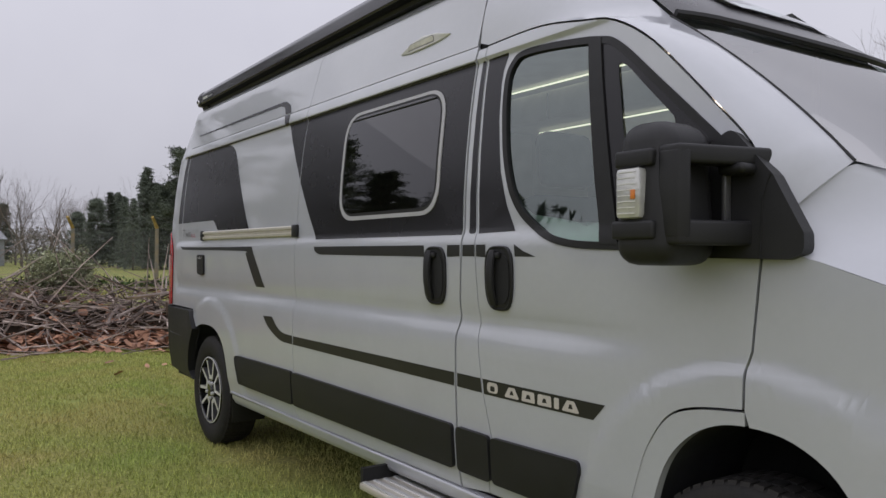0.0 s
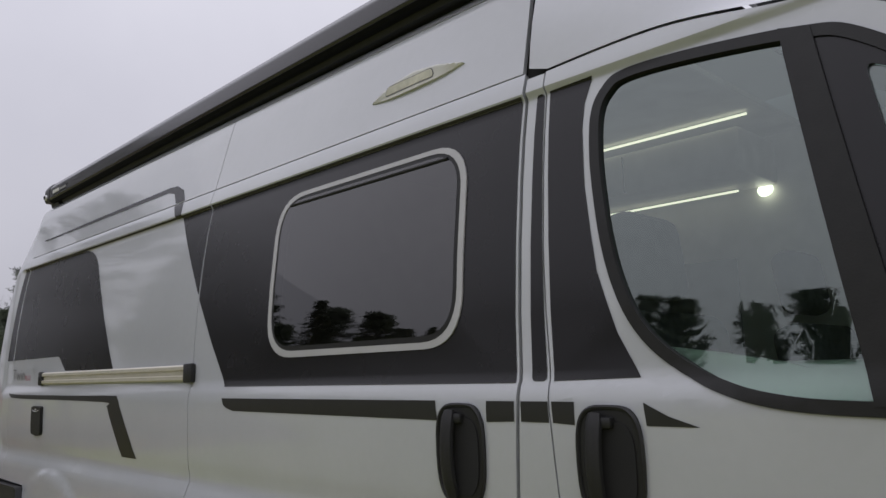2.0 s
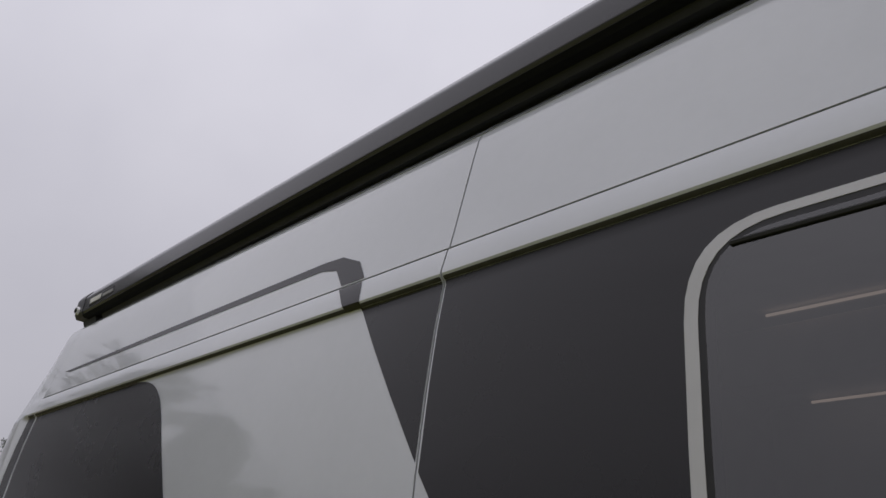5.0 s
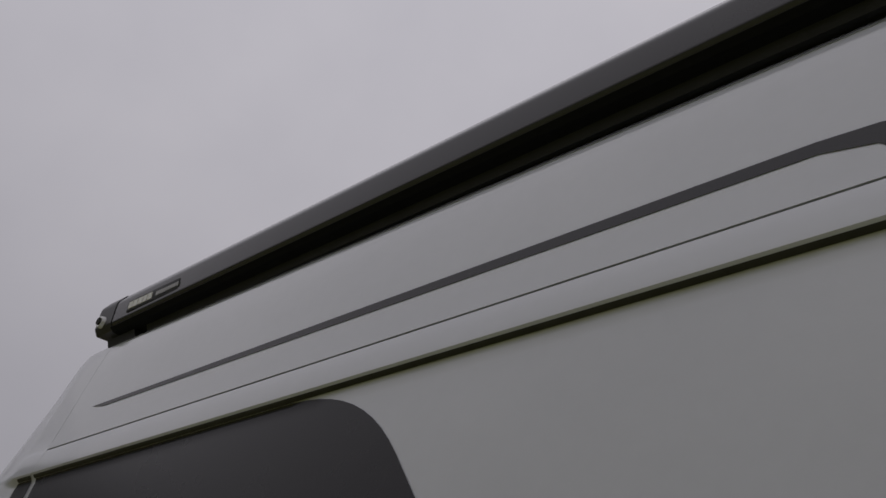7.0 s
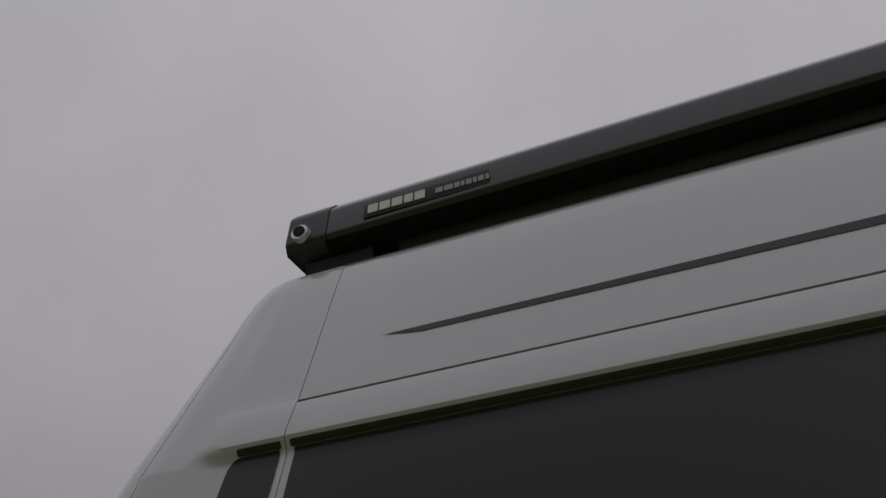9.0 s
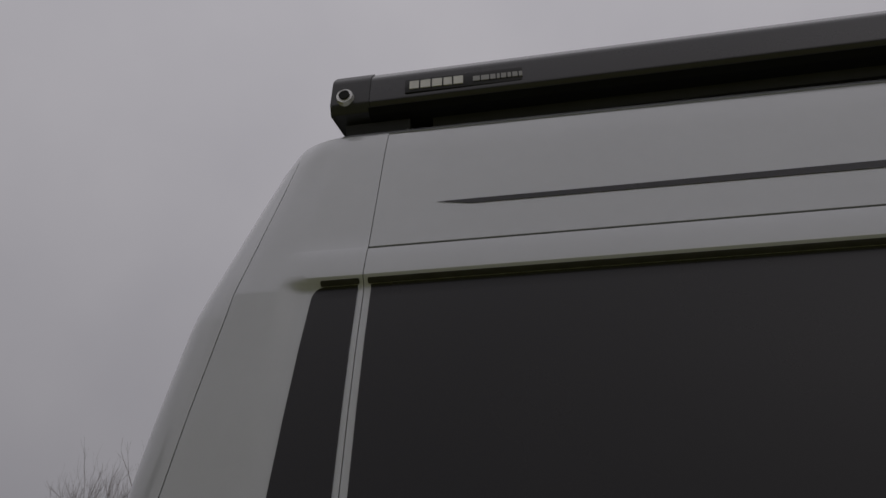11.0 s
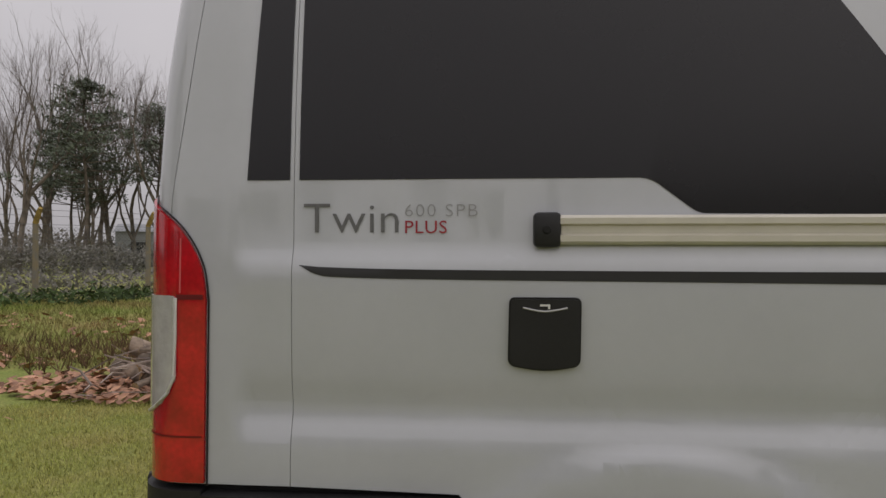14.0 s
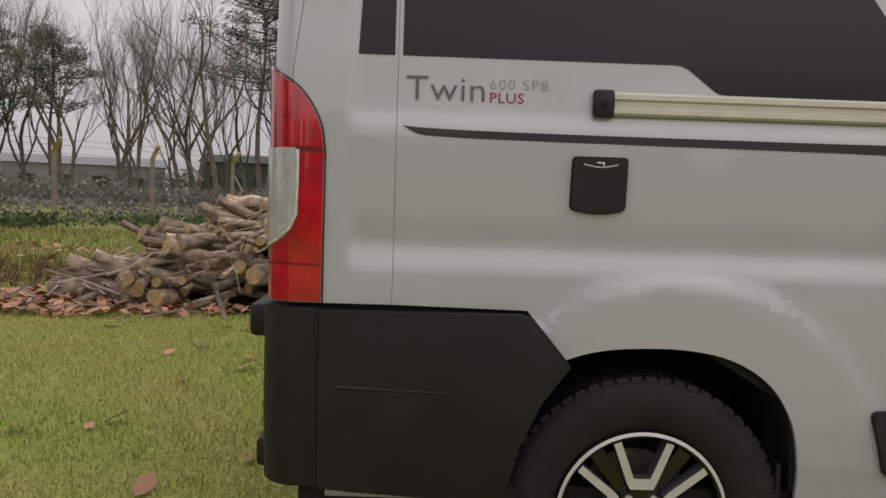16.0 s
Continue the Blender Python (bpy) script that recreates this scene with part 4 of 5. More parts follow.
    rings = [[bm.verts.new((x + r * math.sin(2 * math.pi * k / N), y, 0.36 + r * math.cos(2 * math.pi * k / N))) for k in range(N)] for r, y in prof]
    for i, (a, b) in enumerate(zip(rings, rings[1:])):
        for k in range(N):
            f = bm.faces.new((a[k], a[(k + 1) % N], b[(k + 1) % N], b[k]))
            f.material_index = 0 if i == 1 else 1
    rim = part("rim", bm, [ALU_BRIGHT, BLACK_GLOSS], w)
    # five forked spokes
    for s in range(5):
        a = 2 * math.pi * s / 5
        for sg in (-1, 1):
            bm = bmesh.new()
            ca, sa = math.cos(a), math.sin(a)

            def at(t, r, y):
                return (x + r * sa + t * ca, y, 0.36 + r * ca - t * sa)
            ti, to, w0, w1 = 0.026, 0.068, 0.011, 0.0095
            r_in, r_out = 0.082, math.sqrt(0.205 ** 2 - 0.08 ** 2)
            pts = [(sg * (ti - w0), r_in), (sg * (ti + w0), r_in), (sg * (to + w1), r_out), (sg * (to - w1), r_out + 0.006)]
            top = [bm.verts.new(at(t, r, 0.022 if r < 0.1 else 0.016)) for t, r in pts]
            bot = [bm.verts.new(at(t, r, 0.06)) for t, r in pts]
            f = bm.faces.new(top)
            for i in range(4):
                g = bm.faces.new((top[i], bot[i], bot[(i + 1) % 4], top[(i + 1) % 4]))
                g.material_index = 1
            bmesh.ops.recalc_face_normals(bm, faces=bm.faces[:])
            if f.normal.y > 0:
                bmesh.ops.reverse_faces(bm, faces=bm.faces[:])
            part("spoke", bm, [ALU_BRIGHT if sg > 0 else ALU_BRIGHT, ALU_GREY], w, smooth=False)
    for s in range(5):
        a = 2 * math.pi * s / 5
        ca, sa = math.cos(a), math.sin(a)
        bm = bmesh.new()
        pts = [(-0.037, 0.084), (-0.03, 0.070), (0.03, 0.070), (0.037, 0.084), (0.022, 0.098), (-0.022, 0.098)]
        top = [bm.verts.new((x + r * sa + t * ca, 0.0215, 0.36 + r * ca - t * sa)) for t, r in pts]
        bot = [bm.verts.new((x + r * sa + t * ca, 0.06, 0.36 + r * ca - t * sa)) for t, r in pts]
        f = bm.faces.new(top)
        for i in range(6):
            bm.faces.new((top[i], bot[i], bot[(i + 1) % 6], top[(i + 1) % 6])).material_index = 1
        bmesh.ops.recalc_face_normals(bm, faces=bm.faces[:])
        if f.normal.y > 0:
            bmesh.ops.reverse_faces(bm, faces=bm.faces[:])
        part("spoke_root", bm, [ALU_BRIGHT, ALU_GREY], w, smooth=False)
        a += math.pi / 5
        ca, sa = math.cos(a), math.sin(a)
        bm = bmesh.new()
        pts = [(-0.014, 0.07), (0.014, 0.07), (0.02, 0.2), (-0.02, 0.2)]
        top = [bm.verts.new((x + r * sa + t * ca, 0.05, 0.36 + r * ca - t * sa)) for t, r in pts]
        bot = [bm.verts.new((x + r * sa + t * ca, 0.08, 0.36 + r * ca - t * sa)) for t, r in pts]
        f = bm.faces.new(top)
        for i in range(4):
            bm.faces.new((top[i], bot[i], bot[(i + 1) % 4], top[(i + 1) % 4]))
        bmesh.ops.recalc_face_normals(bm, faces=bm.faces[:])
        if f.normal.y > 0:
            bmesh.ops.reverse_faces(bm, faces=bm.faces[:])
        part("rear_spoke", bm, BLACK_GLOSS, w, smooth=False)
    hub = bmesh.new()
    bmesh.ops.create_cone(hub, cap_ends=True, segments=32, radius1=0.082, radius2=0.07, depth=0.04, matrix=pose(x, 0.042, 0.36, 90))
    part("hub", hub, BLACK_GLOSS, w)
    cap_bm = bmesh.new()
    bmesh.ops.create_cone(cap_bm, cap_ends=True, segments=24, radius1=0.032, radius2=0.028, depth=0.012, matrix=pose(x, 0.017, 0.36, 90))
    part("hub_cap", cap_bm, BLACK_GLOSS, w)
    for s in range(5):
        a = 2 * math.pi * (s + 0.5) / 5
        nb = bmesh.new()
        bmesh.ops.create_cone(nb, cap_ends=True, segments=6, radius1=0.012, radius2=0.010, depth=0.022, matrix=pose(x + 0.055 * math.sin(a), 0.016, 0.36 + 0.055 * math.cos(a), 90))
        part("wheel_nut", nb, ALU_BRIGHT, w, smooth=False)
    disc = bmesh.new()
    bmesh.ops.create_cone(disc, cap_ends=True, segments=40, radius1=0.15, radius2=0.15, depth=0.02, matrix=pose(x, 0.12, 0.36, 90))
    part("brake_disc", disc, mat("worn_brake_disc", (0.12, 0.11, 0.1), 0.5, 0.7, 0.3, 30), w)
    bp = bmesh.new()
    bmesh.ops.create_cone(bp, cap_ends=True, segments=40, radius1=0.2, radius2=0.2, depth=0.01, matrix=pose(x, 0.16, 0.36, 90))
    part("brake_plate", bp, GAP, w)
    return w


wheel(-0.02)
wheel(4.035)
for cx, arch in ((0.0, [(-0.40, 0.40), (-0.39, 0.5), (-0.33, 0.665)] + REAR_ARCH[::-1]), (4.035, FRONT_ARCH)):
    r = [[Vector((u, side_y(u, z) + d, z)) for u, z in arch] for d in (0.008, 0.03, 0.12, 0.4)]
    for row, k in zip(r, (1.0, 1.03, 1.04, 1.0)):
        for v in row:
            v.x = cx + (v.x - cx) * k
    lin = part("wheel_arch_liner", loft(r), LINER, van)
    bb = bmesh.new()
    vs = [bb.verts.new(v + Vector((0, 0.0, 0))) for v in r[-1]]
    bb.faces.new(vs)
    part("liner_back", bb, GAP, van)
part("mud_flap", box(0.335, 0.35, 0.04, 0.26, 0.2, 0.50, bevel=0.004), RUBBER, van)

# entry step under the sill
stp = part("entry_step", box(2.27, 2.81, -0.10, 0.16, 0.285, 0.315, bevel=0.01), ALU, van, "pale aluminium folding entry step")
for k in range(4):
    part("step_rib", box(2.29, 2.79, -0.09 + 0.05 * k, -0.075 + 0.05 * k, 0.315, 0.321), ALU_BRIGHT, stp)
part("step_bracket", box(2.25, 2.272, -0.08, 0.25, 0.29, 0.37), PLASTIC, stp)

# awning case along the roof edge
A0, A1 = -0.712, 3.02
prof_aw = fillet([(0.213, 2.404), (0.166, 2.408), (0.1565, 2.424), (0.159, 2.482), (0.180, 2.512), (0.222, 2.526), (0.31, 2.524), (0.31, 2.404)], [0.008, 0.006, 0.010, 0.03, 0.025, 0.03, 0.02, 0.01], 5)


def extrude_x(profile, xa, xb, scale_a=1.0):
    bm = bmesh.new()
    r0 = [bm.verts.new((xa, y - 0.010 * (xa + 0.78), z + 0.004 * (xa + 0.78))) for y, z in profile]
    r1 = [bm.verts.new((xb, y - 0.010 * (xb + 0.78), z + 0.004 * (xb + 0.78))) for y, z in profile]
    n = len(profile)
    for i in range(n):
        bm.faces.new((r0[i], r1[i], r1[(i + 1) % n], r0[(i + 1) % n]))
    bm.faces.new(r0)
    bm.faces.new(r1[::-1])
    bmesh.ops.recalc_face_normals(bm, faces=bm.faces[:])
    return bm


awn = part("awning_case", extrude_x(prof_aw, A0, A1), AWNING, van, "rolled-in awning in an anthracite aluminium case")
part("lead_rail", extrude_x([(0.224, 2.3985), (0.169, 2.4015), (0.1585, 2.411), (0.163, 2.417), (0.224, 2.412)], A0, A1), LEAD_RAIL, awn)
prof_cap = [(0.22 + (y - 0.22) * 1.03, 2.457 + (z - 2.457) * 1.03) for y, z in prof_aw]
bm = extrude_x(prof_cap, -0.783, A0 + 0.001)
for v in bm.verts:
    if v.co.x < -0.775:
        v.co.x += 0.03 * max(0.0, (v.co.y - 0.18)) / 0.1
cap_end = part("awning_end_cap", bm, AWNING_CAP, awn)
part("awning_end_cap", extrude_x(prof_cap, A1, A1 + 0.05), AWNING_CAP, awn)
sk = bmesh.new()
bmesh.ops.create_cone(sk, cap_ends=True, segments=20, radius1=0.017, radius2=0.015, depth=0.012, matrix=pose(-0.755, 0.152, 2.436, 90))
part("crank_socket", sk, ALU_BRIGHT, cap_end)
sk = bmesh.new()
bmesh.ops.create_cone(sk, cap_ends=True, segments=16, radius1=0.010, radius2=0.010, depth=0.004, matrix=pose(-0.755, 0.1445, 2.436, 90))
part("socket_hole", sk, GAP, cap_end)
part("awning_bracket", extrude_x([(0.205, 2.34), (0.185, 2.398), (0.30, 2.398), (0.30, 2.345)], -0.76, -0.64), RUBBER, awn)
part("awning_gasket", extrude_x([(0.200, 2.384), (0.192, 2.402), (0.28, 2.402), (0.28, 2.384)], -0.60, 3.0), RUBBER, awn)
# brand plate as plain blocks
plate = part("badge", box(-0.645, -0.434, 0.1525, 0.164, 2.432, 2.464, bevel=0.002), RUBBER, awn, "black badge with pale blocks")
bx = -0.636
for w in (0.017, 0.018, 0.018, 0.015, 0.017):
    part("badge_block", box(bx, bx + w, 0.1505, 0.1535, 2.439, 2.457), WHITE_MARK, plate)
    bx += w + 0.003
bx = -0.521
for w in (0.012, 0.014, 0.009, 0.005, 0.009, 0.006, 0.009, 0.006):
    part("badge_block", box(bx, bx + w, 0.1505, 0.1535, 2.441, 2.452), PALE_MARK, plate)
    bx += w + 0.0025

# door mirror
bm = box(3.79, 3.955, -0.215, -0.01, 1.256, 1.615, bevel=0.055, seg=5)
for v in bm.verts:
    k = (v.co.z - 1.256) / 0.359
    low = max(0.0, 1 - k / 0.36)
    if v.co.x > 3.85:
        v.co.x += 0.014 * math.sin(math.pi * k) - 0.035 * max(0.0, k - 0.7) + 0.02 * low
    if v.co.y < -0.1:
        v.co.y += 0.03 * max(0.0, k - 0.55) - 0.012 * low
mirror = part("door_mirror", bm, PLASTIC, van, "large black plastic door mirror with clear side repeater", angle=60)


def mirror_arm(z0, z1, ya, yb):
    """A flat arm that sweeps forward from the housing to the door."""
    bm = box(3.935, 4.000, ya, yb, z0, z1, bevel=0.009, seg=3)
    for v in bm.verts:
        w = (v.co.y + 0.2) / 0.2
        v.co.x += 0.055 * max(0.0, w) - 0.02 * max(0.0, 0.25 - w)
    return bm


part("mirror_arm", mirror_arm(1.500, 1.546, -0.205, 0.055), PLASTIC, mirror, angle=60)
part("mirror_arm", mirror_arm(1.306, 1.366, -0.205, 0.055), PLASTIC, mirror, angle=60)
part("mirror_arm_joint", mirror_arm(1.320, 1.536, -0.206, -0.172), PLASTIC, mirror, angle=60)
part("mirror_brow", box(3.808, 3.925, -0.224, -0.14, 1.498, 1.540, bevel=0.008, seg=3), PLASTIC, mirror, angle=60)
part("mirror_chin", box(3.803, 3.935, -0.230, -0.14, 1.320, 1.366, bevel=0.008, seg=3), PLASTIC, mirror, angle=60)
part("mirror_post", box(3.985, 3.998, -0.035, -0.008, 1.36, 1.51, bevel=0.005), ALU_GREY, mirror)
part("mirror_knuckle", box(3.985, 4.06, -0.055, 0.03, 1.478, 1.506, bevel=0.012, seg=3), PLASTIC, mirror, angle=60)
foot = part("mirror_foot", sheet([fillet([(3.90, 1.275), (4.14, 1.272), (4.18, 1.288), (4.178, 1.335), (4.10, 1.475), (3.985, 1.600), (3.92, 1.56)], 0.03, 4)], 0.05, 0.03, ucuts=UF, zcuts=[1.35, 1.4, 1.45, 1.5]), PLASTIC, mirror, "", angle=60)
part("foot_joint", tube([side(u, z) + Vector((0, -0.031, 0)) for u, z in ((4.095, 1.478), (4.078, 1.42), (4.074, 1.275))], [0.003] * 3, 5), GAP, mirror)
part("repeater", box(3.822, 3.900, -0.236, -0.19, 1.370, 1.496, bevel=0.012), CLEAR_LENS, mirror, "clear ribbed side repeater")
for k in range(8):
    part("repeater_rib", box(3.832, 3.888, -0.2375, -0.235, 1.382 + 0.0145 * k, 1.3845 + 0.0145 * k), WHITE_MARK, mirror)
part("repeater_bulb", box(3.874, 3.888, -0.2385, -0.235, 1.418, 1.441, bevel=0.001), ORANGE, mirror)
part("mirror_glass", box(3.7885, 3.792, -0.155, -0.07, 1.33, 1.54, bevel=0.001), mat("mirror_silver", (0.8, 0.8, 0.8), 0.03, 1.0), mirror)

# wiper
part("wiper", tube([(4.25, 0.30, 1.452), (4.32, 0.32, 1.458), (4.45, 0.72, 1.435), (4.5, 0.95, 1.425)], [0.014, 0.012, 0.008, 0.006], 6), RUBBER, van)

# ---- inside of the van ----
part("lining", box(0.9, 3.2, 1.80, 1.84, 0.5, 2.30), INT_WALL, van)
part("headlining", box(0.9, 2.85, 0.24, 1.84, 2.31, 2.33), INT_WALL, van)
part("cabin_floor", box(0.9, 4.3, 0.06, 1.98, 0.46, 0.48), SEAT, van)
part("partition", box(1.18, 1.22, 0.26, 1.84, 0.48, 2.31), INT_CAB, van)
part("overhead_locker", box(1.22, 2.75, 1.46, 1.80, 2.09, 2.27, bevel=0.02), INT_CAB, van)
for xs in (1.74, 2.25):
    part("locker_gap", box(xs - 0.002, xs + 0.002, 1.455, 1.47, 2.10, 2.25), GAP, van)
part("led_strip", box(1.40, 2.79, 1.44, 1.450, 2.292, 2.299), LED, van)
part("led_strip", box(1.40, 2.62, 1.70, 1.710, 2.072, 2.079), LED, van)
sp = bmesh.new()
bmesh.ops.create_cone(sp, cap_ends=True, segments=20, radius1=0.03, radius2=0.03, depth=0.012, matrix=pose(2.70, 1.775, 2.075, 60))
part("reading_spot", sp, SPOT, van)
part("far_window", box(1.75, 2.55, 1.79, 1.799, 1.42, 1.82, bevel=0.002), mat("grey_blind", (0.2, 0.21, 0.22), 0.6, 0, 0.1, 10), van)


def seat(cx, cy):
    bm = bmesh.new()
    add_box(bm, cx - 0.24, cx + 0.28, cy - 0.25, cy + 0.25, 0.78, 0.94, bevel=0.06, seg=3)
    s = part("cab_seat", bm, SEAT, van, "grey fabric cab seat")
    bm = box(-0.07, 0.07, cy - 0.24, cy + 0.24, 0.0, 0.62, bevel=0.05, seg=3)
    bmesh.ops.transform(bm, matrix=pose(cx - 0.24, 0, 0.9, 0, -10), verts=bm.verts)
    part("backrest", bm, SEAT, s)
    bm = box(-0.05, 0.05, cy - 0.13, cy + 0.13, 0.0, 0.22, bevel=0.04, seg=3)
    bmesh.ops.transform(bm, matrix=pose(cx - 0.36, 0, 1.55, 0, -8), verts=bm.verts)
    part("headrest", bm, SEAT, s)
    part("seat_base", box(cx - 0.2, cx + 0.22, cy - 0.2, cy + 0.2, 0.48, 0.79, bevel=0.02), GAP, s)


seat(3.28, 0.48)
seat(3.28, 1.50)
bm = box(3.85, 4.3, 0.2, 1.84, 1.0, 1.34, bevel=0.08, seg=3)
part("dashboard", bm, mat("black_dashboard", (0.03, 0.03, 0.032), 0.7, 0, 0.1, 20, 0.1, 300), van)

# ---- trees ----
rng = random.Random(7)


def grow(bmt, bmc, p, d, length, r, depth, rg, spread=0.55, up=0.12, wob=0.16):
    """One limb and what grows from it; thick limbs go to the trunk mesh, thin ones to the crown."""
    n = 3 if depth > 1 else 2
    pts, rad = [Vector(p)], [r]
    d = Vector(d).normalized()
    for i in range(n):
        d = (d + Vector((rg.uniform(-wob, wob), rg.uniform(-wob, wob), rg.uniform(-wob, wob) + up * 0.5))).normalized()
        pts.append(pts[-1] + d * length / n)
        rad.append(r * (1 - 0.42 * (i + 1) / n))
    tube(pts, rad, 6 if r > 0.06 else (4 if r > 0.02 else 3), bm=bmt if r > 0.045 else bmc, caps=False)
    if depth == 0:
        return
    k = rg.choice((2, 3, 3, 4))
    for j in range(k):
        at = rg.uniform(0.45, 1.0) if j else 1.0
        i = min(n - 1, int(at * n))
        q = pts[i].lerp(pts[i + 1], at * n - i) if i + 1 <= n else pts[-1]
        a = d.orthogonal().normalized()
        a.rotate(Matrix.Rotation(rg.uniform(0, 6.28), 3, d))
        nd = (d + a * rg.uniform(spread * 0.5, spread * 1.2) + Vector((0, 0, up))).normalized()
        grow(bmt, bmc, q, nd, length * rg.uniform(0.58, 0.85), r * (0.62 if j == 0 else rg.uniform(0.34, 0.52)), depth - 1, rg, spread, up, wob)


def bare_tree(seed, h):
    rg = random.Random(seed)
    t = tagged(new("bare_tree"), "leafless grey-brown winter tree behind the fence", "tree", "trees round the field")
    bt, bc = bmesh.new(), bmesh.new()
    grow(bt, bc, (0, 0, -0.2), (rg.uniform(-0.06, 0.06), rg.uniform(-0.06, 0.06), 1), h * 0.36, h * 0.016, 6, rg, 0.5, 0.16)
    part("trunk", bt, BARK, t)
    part("crown", bc, TWIG_FAR, t)
    return t


def tufts(bm, c, r, n, rg, size, flat=0.7):
    for _ in range(n):
        o = Vector((rg.gauss(0, 1), rg.gauss(0, 1), rg.gauss(0, flat)))
        o = c + o * r * 0.5
        a = Vector((rg.uniform(-1, 1), rg.uniform(-1, 1), rg.uniform(-0.6, 0.9))).normalized() * size * rg.uniform(0.6, 1.4)
        b = a.orthogonal().normalized() * size * rg.uniform(0.12, 0.28)
        bm.faces.new((bm.verts.new(o - b), bm.verts.new(o + b), bm.verts.new(o + a)))


def pine(seed, h, crown_from=0.5, limbs=46, clumps=5, broad=1.0):
    rg = random.Random(seed)
    t = tagged(new("pine_tree"), "tall dark green pine with a bare lower trunk", "tree", "trees round the field")
    bt, bc = bmesh.new(), bmesh.new()
    pts = [Vector((0.15 * h * 0.1 * math.sin(k * 0.9 + seed), 0.1 * math.cos(k + seed), h * k / 8 - 0.2)) for k in range(9)]
    tube(pts, [h * 0.014 * (1 - 0.75 * k / 8) for k in range(9)], 7, bm=bt)
    for k in range(limbs):
        f = rg.uniform(crown_from, 0.99)
        z = f * h
        a = rg.uniform(0, 6.28)
        w = (1 - f) / (1 - crown_from)
        ln = h * broad * (0.06 + 0.17 * min(1, w * 1.6) * rg.uniform(0.5, 1.1))
        s = Vector((0, 0, z))
        e = s + Vector((math.cos(a) * ln, math.sin(a) * ln, ln * rg.uniform(0.0, 0.45)))
        tube([s, s.lerp(e, 0.5) + Vector((0, 0, -0.05 * ln)), e], [h * 0.004, h * 0.003, h * 0.0012], 4, bm=bt, caps=False)
        for m in range(clumps):
            c = s.lerp(e, rg.uniform(0.35, 1.05)) + Vector((rg.uniform(-0.3, 0.3), rg.uniform(-0.3, 0.3), rg.uniform(0, 0.35)))
            tufts(bc, c, h * 0.046, 19 if broad > 1 else 25, rg, h * 0.020, 0.36)
    part("trunk", bt, BARK, t)
    part("crown", bc, NEEDLE, t, smooth=False)
    return t


def spruce(seed, h):
    rg = random.Random(seed)
    t = tagged(new("spruce_tree"), "dark green spruce with drooping layered branches", "tree", "trees round the field")
    bt, bc = bmesh.new(), bmesh.new()
    tube([(0, 0, -0.2), (0.05, 0, h * 0.5), (0, 0.05, h)], [h * 0.016, h * 0.009, h * 0.001], 6, bm=bt)
    for k in range(110):
        f = (k + rg.random()) / 110 * 0.93 + 0.06
        ln = h * 0.22 * (1 - f) ** 0.8 * rg.uniform(0.6, 1.15) + 0.1
        a = k * 2.4 + rg.uniform(-0.4, 0.4)
        s = Vector((0, 0, f * h))
        e = s + Vector((math.cos(a) * ln, math.sin(a) * ln, -0.22 * ln))
        tube([s, e], [0.02, 0.006], 3, bm=bt, caps=False)
        for m in range(4):
            tufts(bc, s.lerp(e, 0.3 + 0.23 * m), 0.2 + ln * 0.22, 16, rg, h * 0.022, 0.4)
    part("trunk", bt, BARK, t)
    part("crown", bc, NEEDLE, t, smooth=False)
    return t


def place(src, x, y, s=1.0, turn=0.0, first=[]):
    m = pose(x, y, ground_z(x, y) if abs(x) < 60 and abs(y) < 60 else 0.2, 0, 0, turn) @ Matrix.Scale(s, 4)
    if src not in first:
        first.append(src)
        src.matrix_basis = m
        return src
    keep_scale = tuple(src.scale)
    src.scale = (1, 1, 1)
    c = copy_thing(src, m)
    src.scale = keep_scale
    return c


bares = [bare_tree(s, 11.0) for s in (3, 11, 23, 31)]
pines = [pine(5, 12.0, 0.40, 62, 6, 1.45), pine(9, 12.0, 0.52, 54, 6, 1.35), pine(17, 10.0, 0.06, 120, 8)]
spr = [spruce(4, 10.0), spruce(8, 10.0)]
# wood behind the log pile
for src, x, y, s, turn in [(pines[0], -17.2, 27.0, 0.97, 0), (pines[1], -15.4, 29.5, 0.9, 90), (pines[0], -19.5, 30.0, 0.84, 200), (bares[0], -14.2, 28.0, 1.1, 0), (bares[1], -13.2, 30.5, 1.15, 40), (bares[2], -11.8, 28.5, 1.05, 0),
                           (bares[3], -11.0, 32.0, 1.2, 10), (bares[0], -9.4, 29.0, 1.15, 120), (bares[1], -8.2, 27.5, 1.2, 200), (pines[1], -7.4, 31.0, 1.25, 33), (bares[2], -6.0, 30.0, 1.2, 77), (bares[3], -17.0, 33.0, 1.1, 150),
                           (bares[1], -20.5, 33.0, 1.1, 310), (bares[0], -23.0, 31.0, 1.0, 250), (bares[2], -15.0, 36.0, 1.2, 190), (bares[3], -12.4, 38.0, 1.2, 290), (bares[0], -10.0, 40.0, 1.3, 20), (bares[2], -4.0, 33.0, 1.2, 260),
                           (bares[1], -18.5, 38.0, 1.2, 100), (bares[3], -7.0, 38.0, 1.25, 60), (pines[0], -5.0, 36.0, 1.3, 140)]:
    place(src, -0.5 + (x + 0.5) * 1.6, -1.9 + (y + 1.9) * 1.6, s, turn)
rg = random.Random(44)
for k in range(34):
    a, d = radians(rg.uniform(-8, 46)), rg.uniform(50, 78)
    place(rg.choice(bares), -0.5 - d * math.sin(a), -1.9 + d * math.cos(a), rg.uniform(0.95, 1.35), rg.uniform(0, 360))
